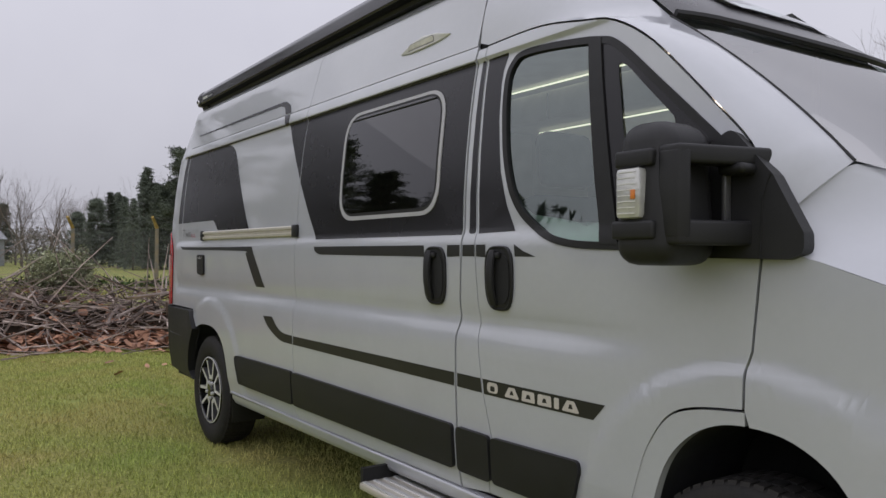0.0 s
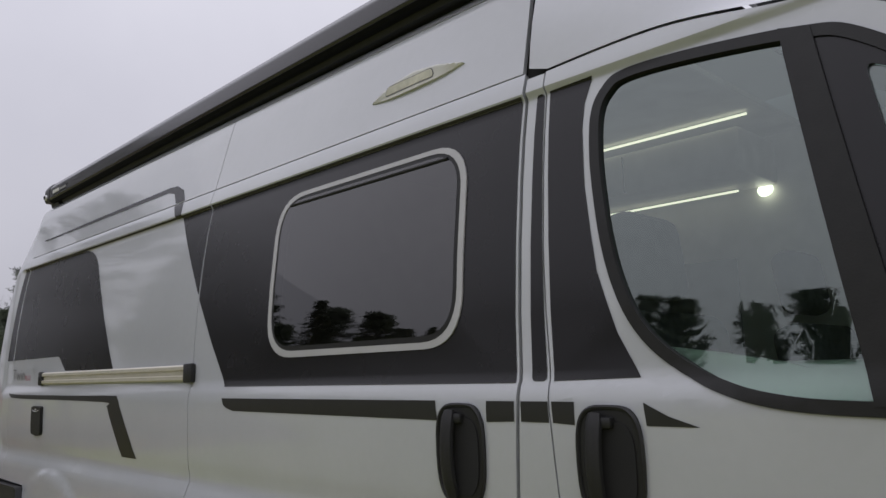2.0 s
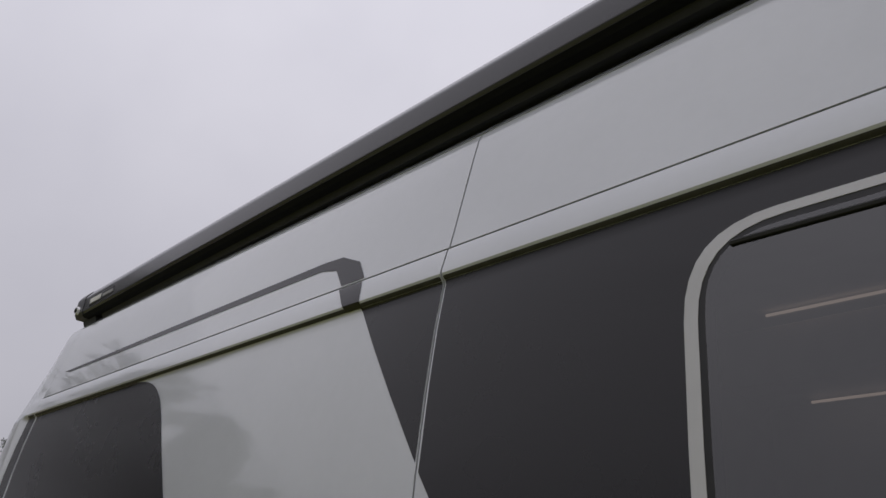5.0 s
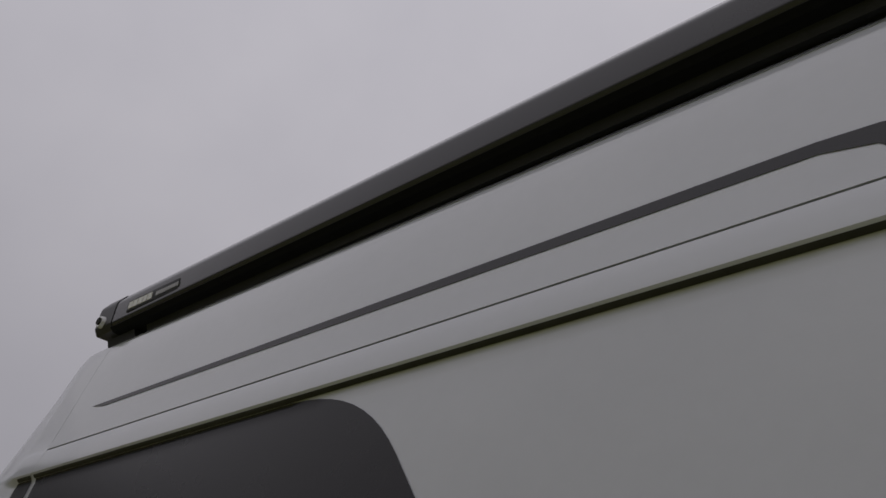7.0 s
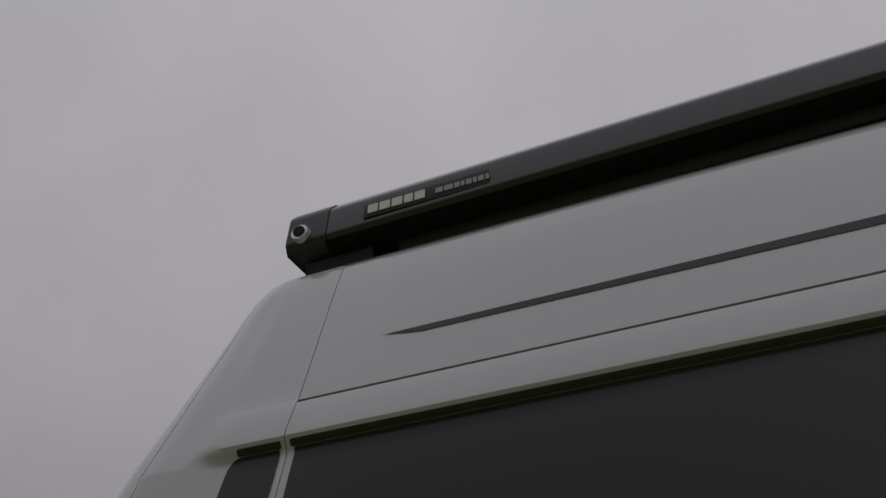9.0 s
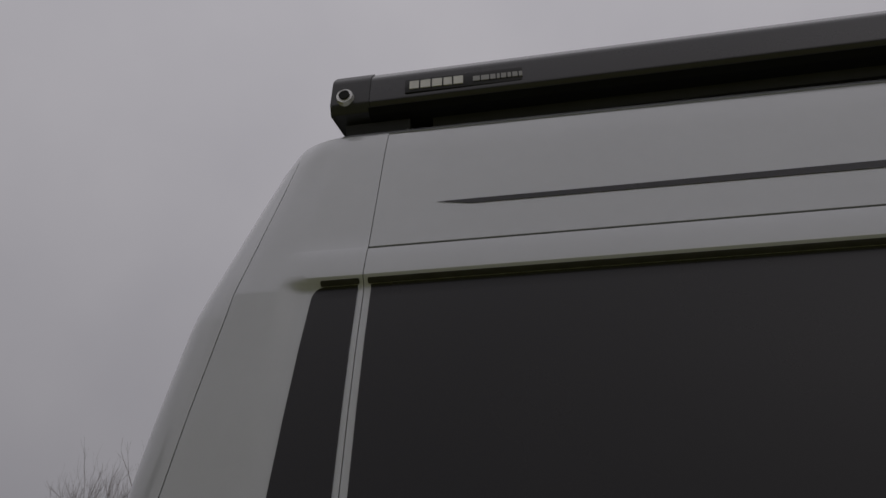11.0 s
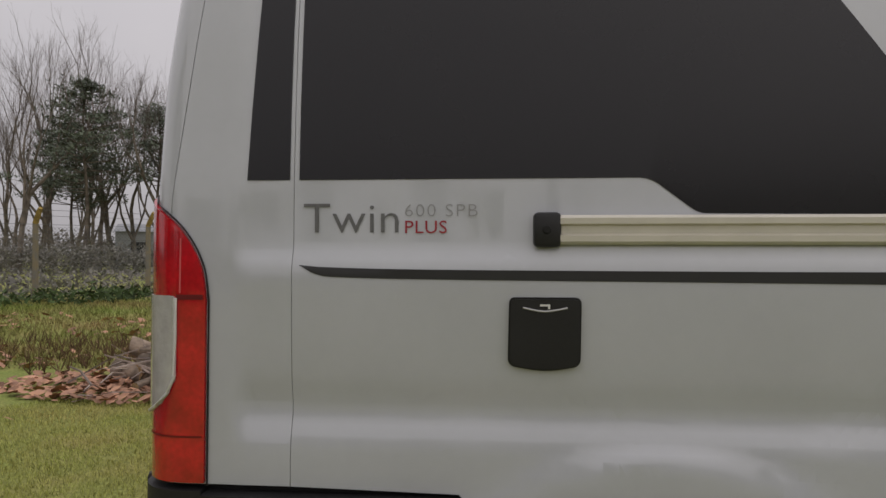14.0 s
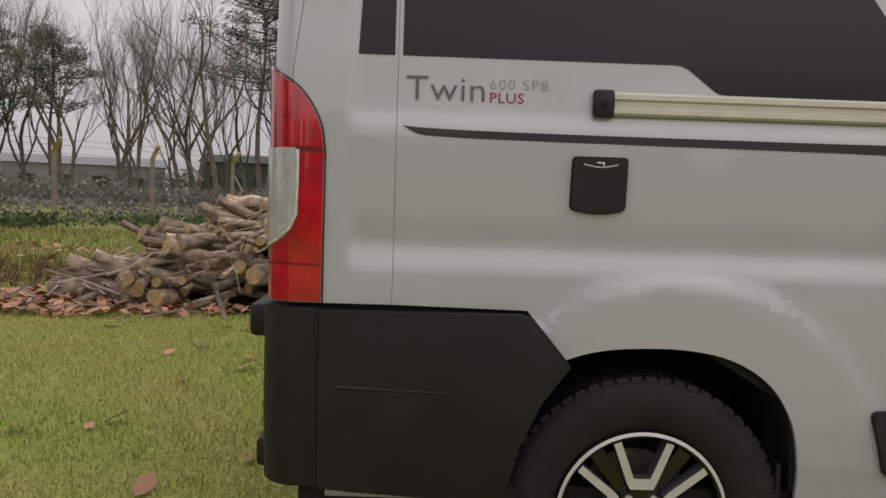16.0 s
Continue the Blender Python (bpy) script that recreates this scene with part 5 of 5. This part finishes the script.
# wood across the field
for src, x, y, s, turn in [(pines[2], -50, 14.5, 0.62, 0), (spr[1], -48, 16.0, 0.72, 40), (pines[2], -46, 18.0, 0.78, 80), (pines[2], -52, 17.5, 0.72, 120), (pines[2], -44, 19.5, 0.85, 160), (pines[0], -50, 19.5, 0.72, 60), (pines[2], -53, 13.0, 0.6, 200),
                           (pines[2], -56, 11.5, 0.52, 240), (bares[0], -60, 5.5, 0.62, 30), (bares[1], -62, 7.5, 0.58, 70), (bares[2], -64, 3.0, 0.5, 110), (bares[3], -58, 11.5, 0.5, 150), (bares[0], -40, 15, 0.42, 15), (bares[2], -42, 16.5, 0.42, 5),
                           (pines[2], -70, 5, 0.5, 20), (spr[1], -72, 0, 0.5, 33), (bares[1], -75, -4, 0.6, 90), (bares[0], -56, 14, 0.6, 200), (pines[2], -47, 15.0, 0.6, 20), (spr[0], -51, 15.8, 0.66, 10), (pines[2], -49, 13.4, 0.55, 50), (pines[2], -45.5, 16.5, 0.75, 190), (pines[2], -51, 18.6, 0.8, 250), (pines[2], -54, 15.2, 0.6, 310), (pines[2], -48.5, 20.8, 0.85, 130), (pines[2], -58, 9.0, 0.4, 170), (pines[2], -43, 17.5, 0.75, 99)]:
    place(src, x, y, s, turn)
rg = random.Random(61)
for k in range(15):
    w = k / 14
    d, a = rg.uniform(50, 62), radians(162.5 + 7.0 * w + rg.uniform(-0.3, 0.3))
    place(rg.choice((spr[0], spr[1], pines[2])), 5.1 + d * math.cos(a), -1.7 + d * math.sin(a), (0.84 - 0.30 * w) * rg.uniform(0.68, 1.06), rg.uniform(0, 360))
for k in range(16):
    w = k / 15
    d, a = rg.uniform(66, 80), radians(166 + 11 * w)
    place(rg.choice(bares), 5.1 + d * math.cos(a), -1.7 + d * math.sin(a), rg.uniform(0.36, 0.52), rg.uniform(0, 360))
# trees on the camera's side, seen in the windows and the paint
rg = random.Random(21)
for k in range(64):
    x = -44 + 1.75 * k + rg.uniform(-1.0, 1.0)
    place(rg.choice((spr[0], pines[2], pines[2], spr[1])), x, -46 + rg.uniform(-6, 5), rg.uniform(0.68, 1.0), rg.uniform(0, 360))
for src, x, y, s, turn in [(pines[2], -30, -13.5, 0.85, 0), (bares[3], -27.0, -11.0, 0.8, 50), (pines[0], -33.0, -17.5, 0.8, 120), (pines[2], -36, -11, 0.9, 10), (pines[1], -12.5, -3.4, 0.62, 0), (bares[1], -15, -5.2, 0.65, 70), (pines[2], -12.3, -6.2, 0.6, 40), (pines[2], -30.9, -19.0, 0.85, 0), (spr[0], -29.5, -22.0, 0.85, 0), (pines[2], -27.5, -24.5, 0.7, 70), (spr[1], -33.0, -20.5, 0.9, 0), (pines[2], -31.5, -24.5, 0.8, 200)]:
    place(src, x, y, s, turn)
for k in range(13):
    w = k / 12
    place(rg.choice((pines[2], spr[0], spr[1], pines[2])), -34 - 13 * w + rg.uniform(-1.5, 1.5), -44 + 33 * w, rg.uniform(0.55, 0.8), rg.uniform(0, 360))
# trees ahead of the van
for src, x, y, s, turn in [(pines[2], 11.5, 19.0, 0.95, 15), (pines[2], 8.5, 23.0, 0.9, 75), (bares[1], 16.5, 27.0, 1.0, 200), (bares[2], 7.0, 32.0, 1.1, 100), (spr[1], 19.0, 31.0, 1.2, 0)]:
    place(src, x, y, s, turn)


def woods(name, line, h, depth, n, size, seed, label):
    rg = random.Random(seed)
    v, f = [], []
    for _ in range(n):
        s = rg.random() * (len(line) - 1)
        i = min(len(line) - 2, int(s))
        p = Vector(line[i]).lerp(Vector(line[i + 1]), s - i)
        top = h * (0.55 + 0.45 * noise.noise((p.x * 0.09, p.y * 0.09, seed)) + 0.25 * noise.noise((p.x * 0.4, p.y * 0.4, seed)))
        c = Vector((p.x + rg.uniform(-depth, depth), p.y + rg.uniform(-depth, depth), max(0.1, top) * rg.random() ** 0.7))
        a = Vector((rg.uniform(-1, 1), rg.uniform(-1, 1), rg.uniform(-0.4, 1.2))) * size
        b = Vector((rg.uniform(-1, 1), rg.uniform(-1, 1), rg.uniform(-0.5, 0.5))) * size * 0.5
        k = len(v)
        v += [c - b, c + b, c + a]
        f.append((k, k + 1, k + 2))
    return tagged(raw(name, v, f, HEDGE), label, "woods", kind="stuff")


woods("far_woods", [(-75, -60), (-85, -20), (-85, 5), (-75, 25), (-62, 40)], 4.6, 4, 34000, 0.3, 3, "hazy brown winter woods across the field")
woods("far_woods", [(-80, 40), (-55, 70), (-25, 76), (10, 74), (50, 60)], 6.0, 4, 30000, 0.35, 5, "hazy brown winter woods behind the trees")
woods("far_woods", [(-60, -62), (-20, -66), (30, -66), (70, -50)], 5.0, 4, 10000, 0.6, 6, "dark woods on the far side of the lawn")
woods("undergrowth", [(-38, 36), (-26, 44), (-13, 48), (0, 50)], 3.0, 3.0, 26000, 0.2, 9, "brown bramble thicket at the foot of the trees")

woods("undergrowth", [(-17.0, 12.4), (-11.0, 19.6), (-5.0, 27.2), (-0.7, 32.6)], 1.3, 1.4, 11000, 0.13, 12, "grey-brown brambles along the fence")

# far sheds
def shed(x, y, w, d, h, turn, material, label):
    s = tagged(new("shed"), label, "building")
    part("wall", box(-w / 2, w / 2, -d / 2, d / 2, 0, h), material, s, smooth=False)
    bm = bmesh.new()
    vs = [bm.verts.new(c) for c in ((-w / 2 - 0.2, -d / 2 - 0.2, h), (w / 2 + 0.2, -d / 2 - 0.2, h), (w / 2 + 0.2, 0, h + d * 0.14), (-w / 2 - 0.2, 0, h + d * 0.14), (w / 2 + 0.2, d / 2 + 0.2, h), (-w / 2 - 0.2, d / 2 + 0.2, h))]
    bm.faces.new((vs[0], vs[1], vs[2], vs[3])), bm.faces.new((vs[3], vs[2], vs[4], vs[5])), bm.faces.new((vs[0], vs[3], vs[5])), bm.faces.new((vs[1], vs[4], vs[2]))
    part("roof", bm, material, s, smooth=False)
    for k in range(4):
        part("window", box(-w * 0.4 + k * w * 0.22, -w * 0.4 + k * w * 0.22 + w * 0.1, -d / 2 - 0.03, -d / 2 + 0.02, h * 0.35, h * 0.7), GAP, s, smooth=False)
    s.matrix_basis = pose(x, y, 0.1, 0, 0, turn)


shed(-60, -2.5, 8, 5, 1.7, 95, SHED_DARK, "low dark green shed across the field")
shed(-66, 2.0, 5, 5, 2.2, 95, SHED, "pale clad shed across the field")
shed(-33, 74, 14, 6, 3.4, 20, SHED, "pale low building behind the trees")
shed(-17, 74, 9, 6, 4.0, 5, SHED_DARK, "dark low building behind the trees")

# ---- fence of cranked concrete posts with wire netting ----
fence = tagged(new("fence"), "wire netting fence on cranked lichen-covered concrete posts", "fence", kind="")
F0, FD = Vector((-25.2, -1.6, 0)), Vector((0.62, 0.785, 0))
FN = Vector((-0.785, 0.62, 0))
posts = [F0 + FD * 2.75 * k for k in range(15)]
for p in posts:
    z = ground_z(p.x, p.y)
    g = tube([p + Vector((0, 0, z - 0.1)), p + Vector((0, 0, 1.0)), p + Vector((0, 0, 2.1))], [0.075, 0.07, 0.065], 4)
    po = part("post", g, CONCRETE, fence, smooth=False)
    part("crank", tube([p + Vector((0, 0, 2.08)), p + Vector((0, 0, 2.2)) - FN * 0.1, p + Vector((0, 0, 2.42)) - FN * 0.32], [0.07, 0.068, 0.055], 4), POST_TOP, po, smooth=False)
for h, off in ((0.35, 0), (1.0, 0), (1.7, 0), (2.05, 0), (2.25, -0.15), (2.38, -0.28)):
    part("wire", tube([posts[0] + FN * off + Vector((0, 0, h)), posts[-1] + FN * off + Vector((0, 0, h))], [0.006] * 2, 4), WIRE, fence)
v, f = [], []
L = (posts[-1] - posts[0]).length
for sgn in (-1, 1):
    s = -2.0
    while s < L + 2.0:
        a, b = s, s + sgn * 1.8
        if 0 <= a <= L and 0 <= b <= L:
            k = len(v)
            pa, pb = posts[0] + FD * a + Vector((0, 0, 0.2)), posts[0] + FD * b + Vector((0, 0, 2.0))
            w = FD * 0.004
            v += [pa - w, pa + w, pb + w, pb - w]
            f.append((k, k + 1, k + 2, k + 3))
        s += 0.09
net = raw("netting", v, f, WIRE, fence)
net["kind"] = "stuff"

# ---- brush pile with dead leaves in front ----
def ridge(y):
    return -6.95 + 0.3 * y + 0.25 * noise.noise((y * 0.5, 3, 1))


bm = bmesh.new()
rg = random.Random(5)
for k in range(1500):
    y = rg.uniform(-6.5, 3.0)
    dx = rg.gauss(0, 0.62)
    hmax = 0.86 * math.exp(-(dx / 0.95) ** 2) * (0.85 + 0.3 * noise.noise((y * 0.8, 0, 2)))
    z = hmax * rg.random() ** 0.6
    a = rg.gauss(math.pi / 2, 1.0)
    ln = rg.uniform(0.5, 1.9)
    tilt = rg.gauss(0.1, 0.42)
    c = Vector((ridge(y) + dx, y, z))
    d = Vector((math.cos(a) * math.cos(tilt), math.sin(a) * math.cos(tilt), math.sin(tilt)))
    bend = Vector((rg.uniform(-0.2, 0.2), rg.uniform(-0.2, 0.2), rg.uniform(-0.1, 0.22))) * ln
    r = rg.choice((0.005, 0.007, 0.008, 0.010, 0.012, 0.016, 0.024)) * rg.uniform(0.8, 1.2)
    pts = [c - d * ln / 2, c - d * ln / 6 + bend * 0.8, c + d * ln / 6 + bend, c + d * ln / 2 + bend * 0.3]
    for p in pts:
        p.z = max(p.z, 0.02 + r)
    tube(pts, [r, r * 0.9, r * 0.75, r * 0.45], 4, bm=bm, caps=False)
for k in range(40):
    y = rg.uniform(-5, 2.6)
    c = Vector((ridge(y) + rg.uniform(-0.4, 0.5), y, 0.6))
    ln = rg.uniform(0.6, 1.4)
    d = Vector((rg.uniform(-0.5, 0.5), rg.uniform(-0.9, 0.9), rg.uniform(0.35, 0.9))).normalized()
    tube([c, c + d * ln * 0.5 + Vector((0, 0, 0.05)), c + d * ln], [0.013, 0.009, 0.004], 4, bm=bm, caps=False)
brush = tagged(part("brush_pile", bm, TWIG, None), "long tangled pile of cut grey-brown branches", "branches", kind="stuff")
# dark brown mound that fills the pile under the branches
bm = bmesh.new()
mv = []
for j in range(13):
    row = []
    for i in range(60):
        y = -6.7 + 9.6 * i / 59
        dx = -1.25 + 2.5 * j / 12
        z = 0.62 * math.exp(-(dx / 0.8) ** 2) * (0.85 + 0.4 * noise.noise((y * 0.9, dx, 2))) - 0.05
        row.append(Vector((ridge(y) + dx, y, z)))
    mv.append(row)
tagged(part("brush_mound", loft(mv), mat("dark_brown_mound", (0.045, 0.032, 0.022), 1.0, 0, 0.5, 6, 0.8, 30, spec=0.1), None), "dark brown mound under the branches", "litter", kind="stuff")

# discarded small conifer on the pile
con = tagged(new("cut_conifer"), "small discarded pale green conifer lying on the brush pile", "shrub")
bm, bt = bmesh.new(), bmesh.new()
rg = random.Random(14)
cc = Vector((-7.05, 0.15, 0.98))
tube([cc + Vector((0.1, -0.3, -0.35)), cc, cc + Vector((-0.1, 0.35, 0.3))], [0.03, 0.02, 0.008], 5, bm=bt)
for k in range(90):
    d = Vector((rg.gauss(0, 1), rg.gauss(0, 1), rg.gauss(0.15, 0.8))).normalized()
    e = cc + Vector((d.x * 0.42, d.y * 0.52, d.z * 0.36)) * rg.uniform(0.7, 1.08)
    tube([cc, e], [0.008, 0.002], 3, bm=bt, caps=False)
    for m in range(7):
        tufts(bm, cc.lerp(e, 0.45 + 0.09 * m), 0.09, 9, rg, 0.055, 0.9)
part("stem", bt, TWIG, con)
part("needles", bm, NEEDLE_PALE, con, smooth=False)


def leaves(name, pts, label, seed, size=(0.05, 0.11)):
    rg = random.Random(seed)
    v, f = [], []
    for p in pts:
        s = rg.uniform(*size)
        a = rg.uniform(0, 6.28)
        u = Vector((math.cos(a), math.sin(a), rg.uniform(-0.5, 0.5))) * s
        w = Vector((-math.sin(a), math.cos(a), rg.uniform(-0.5, 0.5))) * s * 0.62
        c = Vector((p[0], p[1], p[2] + 0.01 + abs(u.z) * 0.5 + abs(w.z) * 0.4))
        k = len(v)
        v += [c - u, c - 0.2 * u + w, c + 0.5 * u + 0.7 * w, c + u, c + 0.5 * u - 0.7 * w, c - 0.2 * u - w]
        c.z += 0.1 * s
        f.append(tuple(range(k, k + 6)))
    return tagged(raw(name, v, f, LEAF), label, "leaves", kind="stuff")


rg = random.Random(31)
pts = []
for k in range(3200):
    y = rg.uniform(-6.5, 3.0)
    dx = 0.72 + abs(rg.gauss(0, 0.28)) + 0.15 * noise.noise((y, 1, 1))
    pts.append((ridge(y) + dx, y, rg.random() * max(0.02, 0.24 - 0.26 * (dx - 0.6))))
for k in range(700):
    y = rg.uniform(-6, 2.8)
    dx = rg.gauss(0.3, 0.5)
    pts.append((ridge(y) + dx, y, 0.75 * math.exp(-(dx / 0.8) ** 2) * rg.uniform(0.5, 1.0)))
leaves("fallen_leaves", pts, "band of fallen brown leaves along the brush pile", 1)
pts = []
for k in range(1100):
    a, r = rg.uniform(0, 6.28), rg.random() ** 0.7
    pts.append((-3.7 + 1.8 * r * math.cos(a), 6.0 + 0.95 * r * math.sin(a), 0.0 + 0.05 * rg.random()))
for k in range(60):
    pts.append((rg.uniform(-6, -1), rg.uniform(-0.5, 5.5), 0.01))
for k in range(900):
    x, y = rg.uniform(-10.5, -3.6), rg.uniform(6.2, 12.0)
    if noise.noise((x * 0.7, y * 0.7, 5)) > -0.05:
        pts.append((x, y, ground_z(x, y) + 0.06 * rg.random()))
leaves("fallen_leaves", pts, "brown leaves scattered round the log pile", 2, (0.04, 0.09))

# ---- log pile ----
def log_mesh(seed):
    rg = random.Random(seed)
    bm = bmesh.new()
    n, ring = 9, []
    bend = rg.uniform(-0.06, 0.06)
    for i in range(5):
        t = i / 4 - 0.5
        row = []
        for k in range(n):
            a = 2 * math.pi * k / n
            r = 0.5 * (1 + 0.09 * math.sin(2 * a + seed) + 0.05 * rg.uniform(-1, 1)) * (1 - 0.12 * (t + 0.5))
            row.append(bm.verts.new((t, bend * math.cos(math.pi * t) * 2 + 0.12 * r * math.cos(a) * 2, 0.12 * r * math.sin(a) * 2 + 0.03 * math.sin(3 * t + seed))))
        ring.append(row)
    for a, b in zip(ring, ring[1:]):
        for k in range(n):
            bm.faces.new((a[k], a[(k + 1) % n], b[(k + 1) % n], b[k]))
    for row, fl in ((ring[0], True), (ring[-1], False)):
        f = bm.faces.new(row[::-1] if fl else row)
        f.material_index = 1
    bmesh.ops.recalc_face_normals(bm, faces=bm.faces[:])
    me = bpy.data.meshes.new("log")
    bm.to_mesh(me)
    bm.free()
    me.materials.append(BARK_LOG)
    me.materials.append(WOOD_END)
    me.polygons.foreach_set("use_smooth", [True] * len(me.polygons))
    me.set_sharp_from_angle(angle=radians(50))
    return me


log_meshes = [log_mesh(s) for s in range(7)]
rg = random.Random(12)
for k in range(300):
    x = rg.uniform(-3.9, 0.4)
    front = (x + 4.05) / 1.55
    hmax = 1.1 * min(1.0, max(0.08, front)) * (0.9 + 0.2 * noise.noise((x * 1.5, 0, 7)))
    lay = rg.random() ** 0.62
    y = 5.5 - 0.12 * (x + 2) + 0.75 * lay + rg.uniform(-0.1, 0.5)
    z = max(0.05, hmax * lay * rg.uniform(0.88, 1.0))
    th = rg.choice((0.22, 0.28, 0.34, 0.4, 0.46, 0.54, 0.66, 0.9))
    ln = rg.uniform(0.5, 1.35)
    o = new("log", rg.choice(log_meshes))
    yaw = rg.gauss(8, 28) if rg.random() < 0.6 else rg.gauss(85, 25)
    o.matrix_basis = pose(x, y, z + 0.10 * th, rg.uniform(0, 360), rg.gauss(0, 13), yaw) @ Matrix.Diagonal((ln, th, th, 1))
    tagged(o, "cut weathered log with bark and sawn ends", "log", "logs in the pile")
bm = bmesh.new()
rg = random.Random(77)
for k in range(110):
    x = rg.uniform(-4.4, -0.6)
    c = Vector((x, 5.3 + rg.uniform(-0.25, 1.3), rg.uniform(0.02, 0.25 + 0.75 * min(1, (x + 4.5) / 2))))
    a = rg.uniform(0, 6.28)
    ln = rg.uniform(0.25, 0.9)
    d = Vector((math.cos(a), math.sin(a), rg.gauss(0.1, 0.25)))
    r = rg.uniform(0.004, 0.013)
    pts = [c - d * ln / 2, c + Vector((0, 0, rg.uniform(-0.03, 0.06))), c + d * ln / 2]
    for p in pts:
        p.z = max(p.z, r)
    tube(pts, [r, r * 0.9, r * 0.6], 4, bm=bm, caps=False)
for a, b in (((-2.75, 6.6, 0.9), (-3.3, 6.7, 1.62)), ((-2.5, 6.5, 0.95), (-2.6, 6.4, 1.35)), ((-2.1, 6.5, 0.95), (-1.7, 6.5, 1.3))):
    tube([a, Vector(a).lerp(Vector(b), 0.5) + Vector((0.03, 0, 0.03)), b], [0.018, 0.013, 0.007], 5, bm=bm, caps=False)
tagged(part("loose_branches", bm, TWIG, None), "thin loose branches among the logs", "branches", kind="stuff")
# filler sheet under the logs, dark to give the shade in their gaps
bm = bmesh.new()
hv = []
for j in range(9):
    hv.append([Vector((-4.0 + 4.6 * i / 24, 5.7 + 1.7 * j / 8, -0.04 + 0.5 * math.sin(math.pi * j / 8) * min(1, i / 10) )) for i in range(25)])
tagged(part("pile_core_shade", loft(hv), mat("log_gap_shade", (0.025, 0.019, 0.014), 1.0, 0, 0.5, 7, 0.8, 30, spec=0.1), None), "dark filler sheet inside the log pile, coloured as the shade between logs", "litter", kind="stuff")

# ---- grass and weeds ----
def blades(name, n, area, hgt, wid, material, label, seed, cat="grass", dens=None):
    rs = np.random.RandomState(seed)
    x, y = rs.uniform(area[0], area[1], n), rs.uniform(area[2], area[3], n)
    v, f = [], []
    for i in range(n):
        px, py = float(x[i]), float(y[i])
        if dens and not dens(px, py):
            continue
        z = ground_z(px, py)
        h = hgt * rs.uniform(0.5, 1.3)
        a = rs.uniform(0, 6.28)
        ca, sa = math.cos(a) * wid, math.sin(a) * wid
        lx, ly = rs.uniform(-0.7, 0.7) * h, rs.uniform(-0.7, 0.7) * h
        k = len(v)
        v += [(px - ca, py - sa, z - 0.005), (px + ca, py + sa, z - 0.005), (px + lx, py + ly, z + h)]
        f.append((k, k + 1, k + 2))
    return tagged(raw(name, v, f, material), label, cat, kind="stuff")


def lawn(x, y):
    return noise.noise((x * 0.9, y * 0.9, 9)) + 0.5 * noise.noise((x * 5, y * 5, 2)) > -0.75 and x > ridge(y) + 0.7


blades("lawn_grass", 110000, (-6.2, 3.6, -1.6, 1.6), 0.028, 0.0035, GRASS, "short mown grass blades beside the van", 1, dens=lawn)
blades("lawn_grass", 110000, (-6.0, -0.6, 1.6, 8.0), 0.030, 0.004, GRASS, "short mown grass blades behind the van", 2, dens=lawn)
blades("rough_grass", 26000, (-14.0, -3.5, 7.0, 16.0), 0.10, 0.012, DRY_GRASS, "rough tufted grass on the bank", 3)
blades("rough_grass", 16000, (-22.0, -7.4, -6.0, 9.0), 0.12, 0.015, DRY_GRASS, "rough field grass behind the brush pile", 4)
rg = random.Random(3)
bm = bmesh.new()
for k in range(260):
    s = rg.uniform(4, 38)
    p = F0 + FD * s - FN * rg.uniform(0.3, 2.4)
    tufts(bm, Vector((p.x, p.y, ground_z(p.x, p.y) + 0.16)), 0.32, 22, rg, 0.16, 0.5)
tagged(part("weeds", bm, HERB, None, smooth=False), "low green weeds along the fence", "weeds", kind="stuff")
bm = bmesh.new()
for k in range(150):
    p = Vector((rg.uniform(-9.0, -4.2), rg.uniform(6.6, 9.4), 0))
    for m in range(7):
        d = Vector((rg.gauss(0, 0.45), rg.gauss(0, 0.45), 1)).normalized()
        q = Vector((p.x, p.y, ground_z(p.x, p.y)))
        tube([q, q + d * rg.uniform(0.12, 0.34)], [0.006, 0.002], 3, bm=bm, caps=False)
tagged(part("dead_stems", bm, mat("dead_bramble_stems", (0.12, 0.075, 0.045), 0.95, 0, 0.3, 4, spec=0.1), None), "brown dead bramble stems on the bank", "weeds", kind="stuff")
